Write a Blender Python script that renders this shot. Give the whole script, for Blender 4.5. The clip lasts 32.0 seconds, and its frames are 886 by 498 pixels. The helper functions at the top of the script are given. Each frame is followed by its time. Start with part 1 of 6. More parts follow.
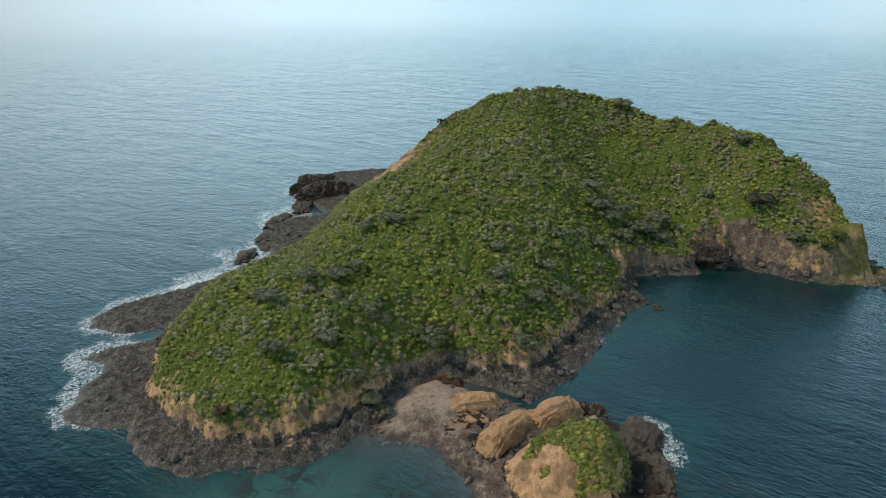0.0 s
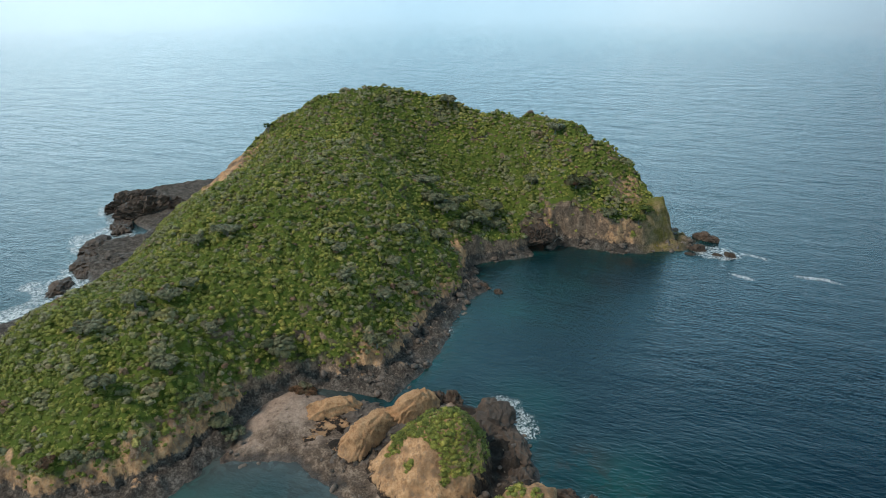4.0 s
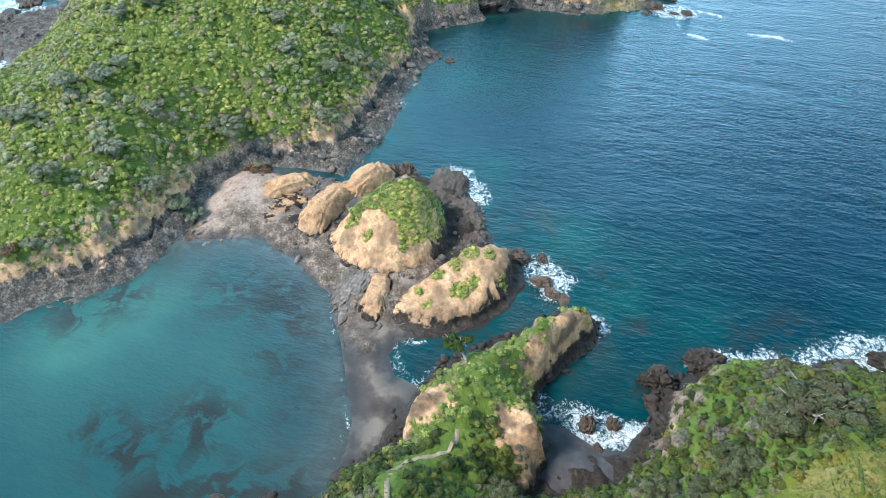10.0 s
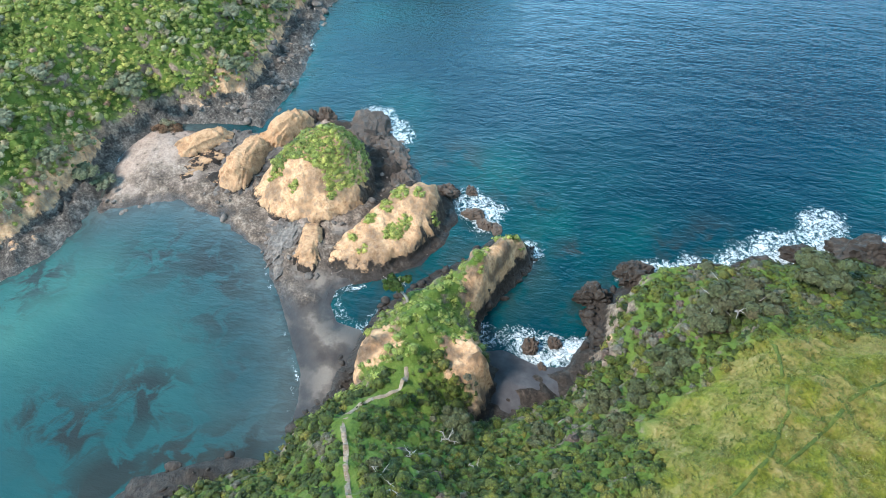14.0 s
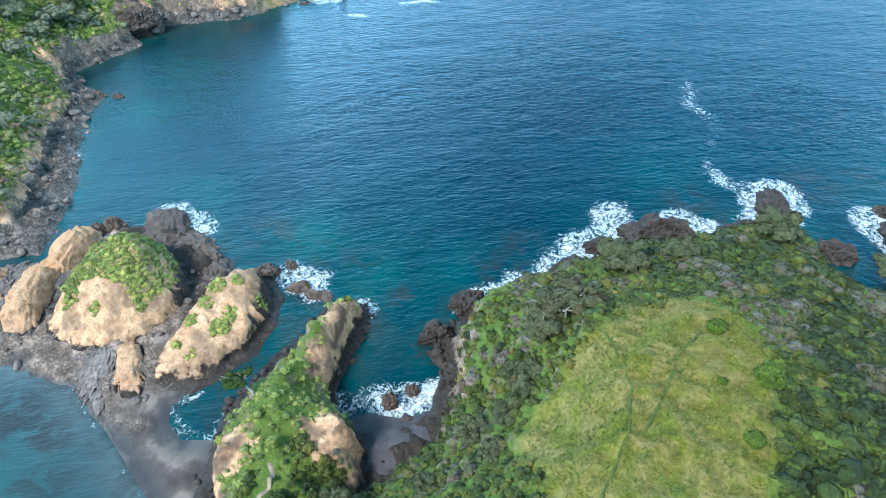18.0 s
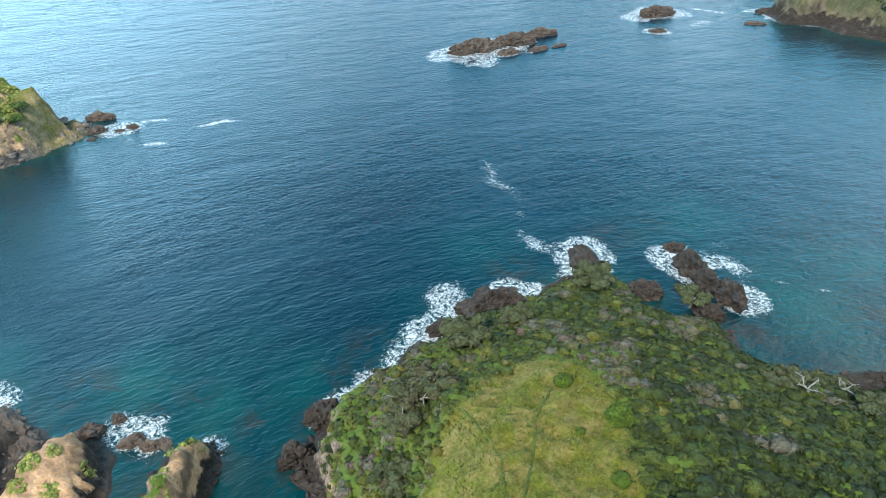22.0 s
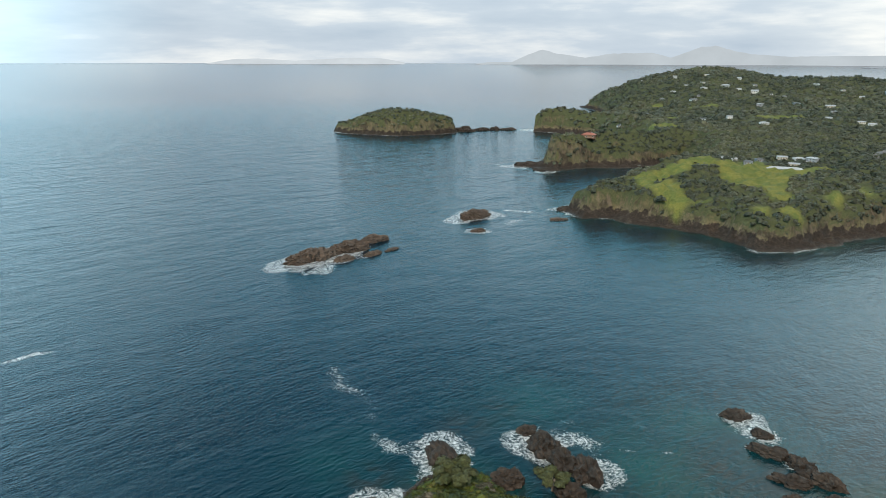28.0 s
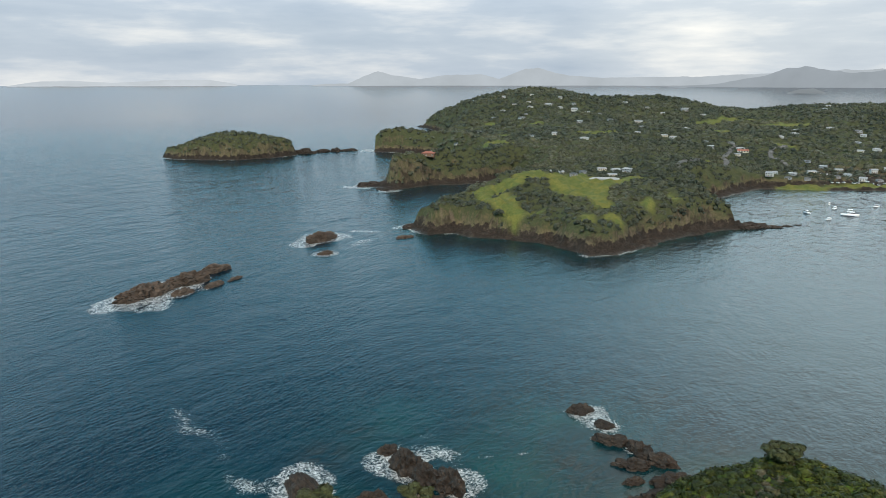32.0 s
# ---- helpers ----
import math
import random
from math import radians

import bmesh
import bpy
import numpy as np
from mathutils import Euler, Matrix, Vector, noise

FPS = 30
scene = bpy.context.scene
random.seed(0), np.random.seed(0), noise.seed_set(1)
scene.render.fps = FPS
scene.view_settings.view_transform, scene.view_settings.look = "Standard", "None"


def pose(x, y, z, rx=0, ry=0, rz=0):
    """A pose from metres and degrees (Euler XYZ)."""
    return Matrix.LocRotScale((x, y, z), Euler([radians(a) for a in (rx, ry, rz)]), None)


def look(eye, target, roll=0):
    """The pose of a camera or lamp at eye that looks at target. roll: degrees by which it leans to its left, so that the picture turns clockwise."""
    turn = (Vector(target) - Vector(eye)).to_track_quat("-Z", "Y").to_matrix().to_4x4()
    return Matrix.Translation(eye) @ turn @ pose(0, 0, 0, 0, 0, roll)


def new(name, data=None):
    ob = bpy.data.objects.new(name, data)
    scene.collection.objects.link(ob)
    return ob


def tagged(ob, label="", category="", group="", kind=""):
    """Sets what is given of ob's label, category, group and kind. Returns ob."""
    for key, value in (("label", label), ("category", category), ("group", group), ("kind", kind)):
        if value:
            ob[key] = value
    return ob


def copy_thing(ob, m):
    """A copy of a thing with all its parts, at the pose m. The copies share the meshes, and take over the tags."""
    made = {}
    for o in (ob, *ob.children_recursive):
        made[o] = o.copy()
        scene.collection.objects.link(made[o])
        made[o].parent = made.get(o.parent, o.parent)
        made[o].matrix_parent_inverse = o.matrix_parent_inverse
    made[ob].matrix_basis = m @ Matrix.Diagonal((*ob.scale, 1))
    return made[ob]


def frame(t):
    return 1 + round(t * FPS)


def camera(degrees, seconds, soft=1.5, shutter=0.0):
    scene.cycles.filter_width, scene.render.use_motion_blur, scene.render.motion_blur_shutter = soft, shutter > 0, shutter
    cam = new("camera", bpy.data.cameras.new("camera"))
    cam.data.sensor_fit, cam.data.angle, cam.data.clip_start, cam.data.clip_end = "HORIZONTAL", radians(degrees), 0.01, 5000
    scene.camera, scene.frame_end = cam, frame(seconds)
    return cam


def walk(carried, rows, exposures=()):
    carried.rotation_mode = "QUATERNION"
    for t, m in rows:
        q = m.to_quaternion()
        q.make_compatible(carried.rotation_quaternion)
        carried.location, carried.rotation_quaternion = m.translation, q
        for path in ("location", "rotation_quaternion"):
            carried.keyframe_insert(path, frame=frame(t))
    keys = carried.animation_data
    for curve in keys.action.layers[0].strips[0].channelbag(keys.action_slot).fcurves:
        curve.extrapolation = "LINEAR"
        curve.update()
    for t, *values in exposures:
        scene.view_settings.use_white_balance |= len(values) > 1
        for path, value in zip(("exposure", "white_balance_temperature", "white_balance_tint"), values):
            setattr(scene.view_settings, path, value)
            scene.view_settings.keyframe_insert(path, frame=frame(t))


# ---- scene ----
# ---------- camera: a hovering drone, 110 m up, that turns on the spot ----------
cam = camera(68.4, 32.0, soft=0.8)
EYE = (0.0, 0.0, 110.0)
# seconds, heading, tilt, lean in degrees
PATH = [
    (0, -95.92, -22.22, -0.10), (0.5, -94.54, -22.22, -0.06), (1, -92.76, -22.24, -0.02), (1.5, -91.06, -22.26, -0.07),
    (2, -89.33, -22.25, -0.08), (2.5, -87.40, -22.26, -0.15), (3, -85.34, -22.25, -0.14), (3.5, -83.21, -22.25, -0.18),
    (4, -81.03, -22.26, -0.17), (4.5, -78.80, -22.26, -0.16), (6.5, -76.13, -27.17, 0.22), (7, -76.17, -29.35, 0.17),
    (7.5, -76.17, -31.47, 0.19), (8, -76.18, -33.60, 0.16), (8.5, -76.18, -35.73, 0.13), (9, -76.20, -37.84, 0.17),
    (9.5, -76.21, -39.95, 0.18), (10, -76.23, -42.08, 0.18), (10.5, -76.25, -44.16, 0.16), (11, -76.25, -46.30, 0.11),
    (11.5, -76.23, -48.34, 0.08), (12, -75.31, -49.11, 0.05), (12.5, -73.51, -49.12, -0.01), (13, -71.68, -49.12, -0.07),
    (13.5, -69.79, -48.70, -0.12), (14, -67.88, -47.40, -0.13), (14.5, -65.92, -45.18, -0.10), (16.5, -55.70, -44.24, -0.37),
    (17, -52.68, -44.23, -0.22), (17.5, -49.55, -43.33, -0.16), (18, -46.66, -42.32, -0.12), (18.5, -44.44, -41.24, -0.09),
    (19, -42.27, -40.20, -0.09), (19.5, -39.93, -39.11, -0.11), (20, -37.49, -38.06, -0.05), (20.5, -35.01, -37.01, -0.02),
    (21, -32.57, -35.96, -0.05), (21.5, -30.28, -34.92, 0.04), (22, -28.54, -33.78, -0.08), (22.5, -27.29, -32.47, -0.18),
    (23, -25.94, -30.99, -0.07), (23.5, -24.47, -29.47, -0.05), (24, -22.95, -28.00, -0.01), (24.5, -21.63, -26.63, 0.01),
    (25, -20.39, -25.16, 0.02), (25.5, -19.87, -23.70, 0.09), (27.5, -15.10, -17.73, 0.12), (28, -13.76, -16.23, 0.11),
    (28.5, -12.30, -14.91, 0.08), (29, -10.64, -14.50, 0.08), (29.5, -9.07, -14.47, 0.03), (30, -7.68, -14.49, 0.05),
    (30.5, -5.75, -14.48, 0.03), (31, -3.48, -14.48, 0.00), (31.5, -1.48, -14.48, -0.02), (32, -0.00, -14.47, -0.06),
]


def aim(yaw, tilt, lean):
    return Matrix.Translation(EYE) @ Euler((0, 0, -radians(yaw))).to_matrix().to_4x4() @ Euler((radians(90 + tilt), 0, 0)).to_matrix().to_4x4() @ Euler((0, 0, radians(lean))).to_matrix().to_4x4()


walk(cam, [(t, aim(a, b, c)) for t, a, b, c in PATH],
     exposures=[(0, -0.4, 6650, 11), (4.5, -0.25, 6450, 11), (7, 0.45, 5800, 9), (9, 1.0, 5600, 8), (13, 1.2, 5650, 8), (18, 1.25, 5150, 6), (21, 1.05, 5550, 6), (24, 0.72, 6500, 10), (26, 0.56, 6700, 10), (28, 0.17, 6750, 10), (32, 0.0, 6700, 11)])

# ---------- world and sun: bright overcast ----------
SUN_YAW, SUN_ALT = 175.0, 48.0
world = bpy.data.worlds.new("overcast_sky")
scene.world = world
world.use_nodes = True
wn, wl = world.node_tree.nodes, world.node_tree.links
wn.clear()
w_out = wn.new("ShaderNodeOutputWorld")
w_bg = wn.new("ShaderNodeBackground")
w_sky = wn.new("ShaderNodeTexSky")
w_sky.sky_type = "NISHITA"
w_sky.sun_disc = False
w_sky.sun_elevation = radians(SUN_ALT)
w_sky.sun_rotation = radians(SUN_YAW)
w_sky.air_density, w_sky.dust_density, w_sky.ozone_density = 1.0, 2.0, 1.5
w_co = wn.new("ShaderNodeTexCoord")
w_map = wn.new("ShaderNodeMapping")
w_map.inputs["Scale"].default_value = (1.6, 1.6, 9.0)
w_map.inputs["Location"].default_value = (2.3, 0.4, 0.7)
w_noise = wn.new("ShaderNodeTexNoise")
w_noise.inputs["Scale"].default_value = 2.2
w_noise.inputs["Detail"].default_value = 7.0
w_noise.inputs["Roughness"].default_value = 0.55
w_ramp = wn.new("ShaderNodeValToRGB")
els = w_ramp.color_ramp.elements
els[0].position, els[0].color = 0.32, (4.3, 5.4, 6.7, 1)
els[1].position, els[1].color = 0.72, (9.6, 9.9, 9.9, 1)
mid = els.new(0.52)
mid.color = (5.6, 6.6, 7.7, 1)
w_mix = wn.new("ShaderNodeMix")
w_mix.data_type = "RGBA"
w_mix.inputs[0].default_value = 0.88
wl.new(w_co.outputs["Generated"], w_map.inputs["Vector"])
wl.new(w_map.outputs["Vector"], w_noise.inputs["Vector"])
wl.new(w_noise.outputs["Fac"], w_ramp.inputs["Fac"])


def thin_cloud(yaw, alt, start, gain):
    """Where the overcast is thin and the sun glows through."""
    a, b = radians(yaw), radians(alt)
    d = wn.new("ShaderNodeVectorMath")
    d.operation = "DOT_PRODUCT"
    wl.new(w_co.outputs["Generated"], d.inputs[0])
    d.inputs[1].default_value = (math.sin(a) * math.cos(b), math.cos(a) * math.cos(b), math.sin(b))
    m = wn.new("ShaderNodeMapRange")
    m.interpolation_type = "SMOOTHSTEP"
    wl.new(d.outputs["Value"], m.inputs["Value"])
    for key, v in (("From Min", start), ("From Max", 1.0), ("To Min", 0.0), ("To Max", gain)):
        m.inputs[key].default_value = v
    return m.outputs["Result"]


def glow(before, fac, colour):
    sc = wn.new("ShaderNodeVectorMath")
    sc.operation = "SCALE"
    sc.inputs[0].default_value = colour
    wl.new(fac, sc.inputs["Scale"])
    ad = wn.new("ShaderNodeVectorMath")
    ad.operation = "ADD"
    wl.new(before, ad.inputs[0])
    wl.new(sc.outputs[0], ad.inputs[1])
    return ad.outputs[0]


# the cloud lies low; overhead it opens to blue
w_sep = wn.new("ShaderNodeSeparateXYZ")
wl.new(w_co.outputs["Generated"], w_sep.inputs[0])
w_deck = wn.new("ShaderNodeMapRange")
w_deck.interpolation_type = "SMOOTHSTEP"
wl.new(w_sep.outputs["Z"], w_deck.inputs["Value"])
for key, v in (("From Min", 0.15), ("From Max", 0.36), ("To Min", 0.0), ("To Max", 0.97)):
    w_deck.inputs[key].default_value = v
w_thin = wn.new("ShaderNodeMix")
w_thin.data_type = "RGBA"
wl.new(w_deck.outputs["Result"], w_thin.inputs[0])
w_bank = wn.new("ShaderNodeMapRange")  # thinner, brighter cloud above the bank on the horizon
w_bank.interpolation_type = "SMOOTHSTEP"
wl.new(w_sep.outputs["Z"], w_bank.inputs["Value"])
for key, v in (("From Min", 0.07), ("From Max", 0.30), ("To Min", 1.0), ("To Max", 1.8)):
    w_bank.inputs[key].default_value = v
w_lift = wn.new("ShaderNodeVectorMath")
w_lift.operation = "SCALE"
wl.new(w_ramp.outputs["Color"], w_lift.inputs[0])
wl.new(w_bank.outputs["Result"], w_lift.inputs["Scale"])
wl.new(w_lift.outputs[0], w_thin.inputs[6])
w_blue = wn.new("ShaderNodeValToRGB")
for el, (p, c) in zip(w_blue.color_ramp.elements, ((0.33, (3.4, 14.4, 20.0, 1)), (0.50, (0.12, 1.2, 2.4, 1)))):
    el.position, el.color = p, c
wl.new(w_sep.outputs["Z"], w_blue.inputs["Fac"])
wl.new(w_blue.outputs["Color"], w_thin.inputs[7])
w_col = glow(w_thin.outputs[2], thin_cloud(-88, 10, 0.58, 1.0), (7.0, 12.0, 14.5))
w_col = glow(w_col, thin_cloud(-120, 8, 0.80, 1.0), (4.5, 4.5, 4.0))
w_col = glow(w_col, thin_cloud(24, 6, 0.965, 1.0), (1.3, 1.15, 0.8))
w_col = glow(w_col, thin_cloud(36, 36, 0.86, 1.0), (16.0, 15.0, 12.6))
wl.new(w_sky.outputs["Color"], w_mix.inputs[6])
wl.new(w_col, w_mix.inputs[7])
wl.new(w_mix.outputs[2], w_bg.inputs["Color"])
w_bg.inputs["Strength"].default_value = 0.1
wl.new(w_bg.outputs["Background"], w_out.inputs["Surface"])

sun = new("sun", bpy.data.lights.new("sun", "SUN"))
sun.data.energy, sun.data.angle, sun.data.color = 3.5, radians(14), (1.0, 0.89, 0.75)
a, b = radians(SUN_YAW), radians(SUN_ALT)
sun.matrix_world = look((0, 0, 0), (-math.sin(a) * math.cos(b), -math.cos(a) * math.cos(b), -math.sin(b)))

# ---------- small helpers ----------


def part(name, data, material, parent=None, label=""):
    """One mesh object, under a thing or part if there is one."""
    if isinstance(data, bmesh.types.BMesh):
        me = bpy.data.meshes.new(name)
        data.to_mesh(me)
        data.free()
        data = me
    ob = new(name, data)
    if material and not data.materials:
        data.materials.append(material)
    if parent:
        ob.parent = parent
    if label:
        ob["label"] = label
    return ob


def empty(name, m=None):
    ob = new(name)
    if m is not None:
        ob.matrix_basis = m
    return ob


def mesh_np(name, v, tris=None, quads=None, smooth=True, attrs=None):
    """A mesh from arrays of vertices and of triangles or quads, with point attributes."""
    v = np.asarray(v, np.float32)
    n3 = 0 if tris is None else len(tris)
    n4 = 0 if quads is None else len(quads)
    loops = np.concatenate([np.asarray(x, np.int32).ravel() for x in (tris, quads) if x is not None and len(x)])
    starts = np.concatenate([np.arange(n3) * 3, n3 * 3 + np.arange(n4) * 4]).astype(np.int32)
    me = bpy.data.meshes.new(name)
    me.vertices.add(len(v))
    me.vertices.foreach_set("co", v.ravel())
    me.loops.add(len(loops))
    me.loops.foreach_set("vertex_index", loops)
    me.polygons.add(n3 + n4)
    me.polygons.foreach_set("loop_start", starts)
    me.update(calc_edges=True)
    if smooth:
        me.polygons.foreach_set("use_smooth", np.ones(n3 + n4, bool))
    for key, values in (attrs or {}).items():
        at = me.attributes.new(key, "FLOAT", "POINT")
        at.data.foreach_set("value", np.asarray(values, np.float32))
    return me


# ---------- terrain arithmetic ----------
def lattice(i, j, seed):
    h = np.sin(i * 127.1 + j * 311.7 + seed * 74.7) * 43758.5453
    return h - np.floor(h)


def vnoise(x, y, seed=0):
    """Smooth value noise, 0 to 1."""
    x, y = np.asarray(x, float), np.asarray(y, float)
    i, j = np.floor(x), np.floor(y)
    u, v = x - i, y - j
    u, v = u * u * (3 - 2 * u), v * v * (3 - 2 * v)
    return (lattice(i, j, seed) * (1 - u) + lattice(i + 1, j, seed) * u) * (1 - v) + (lattice(i, j + 1, seed) * (1 - u) + lattice(i + 1, j + 1, seed) * u) * v


def fbm(x, y, size, seed=0, octaves=3):
    """Layered noise about zero, -1 to 1, with features of that size in metres."""
    total, amp, norm = 0.0, 1.0, 0.0
    for k in range(octaves):
        total = total + amp * (vnoise(x / size + 17.3 * k, y / size - 9.1 * k, seed + k) * 2 - 1)
        norm += amp
        amp, size = amp * 0.5, size * 0.5
    return total / norm


def ridged(x, y, size, seed=0, octaves=3):
    total, amp, norm = 0.0, 1.0, 0.0
    for k in range(octaves):
        total = total + amp * (1 - np.abs(vnoise(x / size + 5.7 * k, y / size + 3.3 * k, seed + k) * 2 - 1))
        norm += amp
        amp, size = amp * 0.55, size * 0.47
    return total / norm


def inside(x, y, poly):
    """Distance to a closed outline, positive inside."""
    x, y = np.asarray(x, float), np.asarray(y, float)
    best = np.full(x.shape, 1e18)
    odd = np.zeros(x.shape, bool)
    for (ax, ay), (bx, by) in zip(poly, poly[1:] + poly[:1]):
        dx, dy = bx - ax, by - ay
        t = np.clip(((x - ax) * dx + (y - ay) * dy) / (dx * dx + dy * dy + 1e-9), 0, 1)
        best = np.minimum(best, (x - ax - t * dx) ** 2 + (y - ay - t * dy) ** 2)
        if dy:
            odd ^= ((ay > y) != (by > y)) & (x < dx * (y - ay) / dy + ax)
    return np.where(odd, 1, -1) * np.sqrt(best)


def spline(points):
    """A smooth sheet of heights through a few known spots."""
    p = np.array(points, float)
    n = len(p)
    r = np.hypot(p[:, None, 0] - p[None, :, 0], p[:, None, 1] - p[None, :, 1])
    k = np.where(r > 0, r * r * np.log(r + 1e-9), 0) + np.eye(n) * 8.0
    q = np.c_[np.ones(n), p[:, :2]]
    w = np.linalg.solve(np.block([[k, q], [q.T, np.zeros((3, 3))]]), np.r_[p[:, 2], 0, 0, 0])

    def height(x, y):
        x, y = np.asarray(x, float), np.asarray(y, float)
        z = w[n] + w[n + 1] * x + w[n + 2] * y
        for (px, py, _), c in zip(p, w):
            r2 = (x - px) ** 2 + (y - py) ** 2
            z = z + c * 0.5 * r2 * np.log(r2 + 1e-9)
        return z
    return height


def smin(a, b, k):
    h = np.clip(0.5 + 0.5 * (b - a) / k, 0, 1)
    return b * (1 - h) + a * h - k * h * (1 - h)


def blobs(x, y, spots):
    """The largest of several soft round spots: x, y, radius, strength."""
    total = np.zeros(np.shape(x))
    for px, py, r, amp in spots:
        total = np.maximum(total, amp * np.exp(-((x - px) ** 2 + (y - py) ** 2) / (r * r)))
    return total


def relief(coast, foot, spots, slope=2.6, cliff=3.0, crags=(), slope2=0.8, shelf=2.0, rough=1.0, seed=0, grain=1.0, gully=0.0, bays=0.0, platform=0.0):
    """Height of a landmass: a rock shelf inside its waterline, a bluff inside its foot line that is higher at the crags, and hills through the spots."""
    hill = spline(spots)

    def height(x, y):
        x, y = np.asarray(x, float), np.asarray(y, float)
        dc = inside(x, y, coast) + (1.8 * fbm(x, y, 9 * grain, seed + 3) + 0.7 * fbm(x, y, 2.6 * grain, seed + 4, 2)) * rough
        df = inside(x, y, foot) + (1.2 * fbm(x, y, 8 * grain, seed + 8) + 0.8 * fbm(x, y, 2.4 * grain, seed + 9, 2)) * rough
        bend = bays * fbm(x, y, 45, 570)
        dc, df = dc + bend, df + bend
        crag = 0.6 * ridged(x, y, 5.5 * grain, seed + 11) + 0.4 * ridged(x + 3, y - 2, 2.1 * grain, seed + 15, 2)
        rock = np.where(dc < 0, np.maximum(dc * 0.7, -4), np.minimum(shelf * 1.2, dc * 0.8) * (0.1 + 1.7 * crag ** 2.5))
        level = np.minimum(shelf, dc * 0.55) * (0.72 + 0.5 * fbm(x, y, 13, seed + 70)) + 1.3 * np.minimum(np.maximum(dc, 0) * 0.4, 1) * (ridged(x * 0.6 + y * 0.35, y * 1.3 - x * 0.5, 3.2, seed + 71, 2) - 0.6)
        flat = platform * np.clip((-55 - y) / 20, 0, 1)
        rock = np.where(dc < 0, rock, rock * (1 - flat) + level * flat)
        top = hill(x, y) + 0.8 * bays * fbm(x, y, 80, seed + 90) + fbm(x, y, 14 * grain, seed + 20) * 1.2 * grain + gully * (ridged(x, y, 9 * grain, seed + 50) - 0.62)
        steep = slope * df * (0.75 + 0.6 * ridged(x, y, 7 * grain, seed + 30, 2))
        bluff = smin(steep, (cliff + blobs(x, y, crags)) * (0.8 + 0.5 * vnoise(x / (11 * grain), y / (11 * grain), seed + 60)) + slope2 * df, 1.5 * grain)
        return rock + np.maximum(smin(bluff, np.maximum(top, 0.5) - 1.5, 2.5), 0) * (df > 0)
    return height


# waterlines, foot lines of the bluffs, and heights of the hills (metres)
ISLAND_COAST = [(-156, 9), (-167, 19), (-179, 28), (-193, 33), (-210, 41), (-222, 52), (-246, 51), (-248, 62), (-250, 77), (-253, 80), (-263, 79), (-264, 87), (-254, 88), (-260, 94), (-256, 103), (-248, 115), (-246, 126), (-247, 148), (-256, 158), (-296, 150), (-350, 138), (-402, 105), (-432, 50), (-425, -15), (-400, -70), (-385, -108), (-373, -123), (-352, -122), (-338, -112), (-322, -102), (-312, -94), (-304, -96), (-302, -110), (-290, -115), (-277, -112), (-262, -108), (-252, -101), (-245, -97), (-236, -106), (-228, -115), (-212, -129), (-200, -143), (-191, -146), (-184, -142), (-181, -127), (-187, -116), (-179, -116), (-172, -128), (-164, -132), (-163, -124), (-157, -121), (-151, -123), (-138, -119), (-134, -116), (-132, -108), (-132, -100), (-124, -91), (-120, -86), (-117, -77), (-120, -67), (-123, -56), (-119, -66), (-121, -58), (-125, -48), (-132, -39), (-142, -34), (-158, -27), (-167, -15), (-163, -3)]
ISLAND_FOOT = [(-170, 9), (-187, 20), (-207, 31), (-219, 43), (-247, 48), (-251, 64), (-255, 79), (-265, 78), (-266, 88), (-257, 89), (-264, 93), (-260, 105), (-251, 116), (-249, 129), (-254, 145), (-262, 149), (-293, 138), (-346, 126), (-392, 98), (-420, 50), (-415, -10), (-385, -55), (-345, -80), (-295, -87), (-244, -91), (-226, -100), (-204, -111), (-187, -109), (-168, -109), (-146, -100), (-134, -86), (-128, -74), (-129, -60), (-133, -49), (-138, -44), (-146, -37), (-161, -30), (-170, -17), (-168, -4)]
ISLAND_SPOTS = [(-336, -53, 20), (-348, -36, 34), (-372, -21, 48), (-385, 18, 62), (-360, 66, 54), (-345, 87, 48), (-313, 112, 47), (-299, 117, 44), (-279, 122, 31), (-251, 139, 15.5), (-264, 131, 17), (-248, 43, 15), (-263, 31, 29), (-274, 20, 33.5), (-290, 9, 39), (-300, -4, 41), (-292, 50, 19), (-268, 57, 12), (-290, 77, 17), (-327, 45, 34), (-272, 99, 20), (-158, -97, 11), (-186, -87, 21), (-221, -80, 15), (-252, -70, 21), (-296, -48, 27), (-150, -62, 14), (-175, -40, 20), (-205, -30, 26), (-245, -10, 34), (-185, 2, 16), (-225, 25, 19), (-420, 40, 25), (-405, -20, 30)]
HEAD_COAST = [(-58, -39), (-64, -32), (-62, -21), (-58, -7), (-64, -5), (-66, 2), (-74, 8), (-78, 14), (-84, 22), (-87, 31), (-89, 42), (-92, 50), (-86, 57), (-80, 54), (-76, 44), (-73, 38), (-64, 35), (-57, 40), (-55, 49), (-60, 56), (-66, 58), (-68, 66), (-70, 74), (-65, 90), (-61, 106), (-57, 122), (-47, 128), (-44, 146), (-36, 154), (-27, 152), (-20, 146), (-10, 144), (4, 146), (8, 138), (20, 136), (30, 144), (50, 154), (62, 162), (80, 168), (100, 167), (125, 150), (150, 60), (150, -110), (20, -140), (-40, -90)]
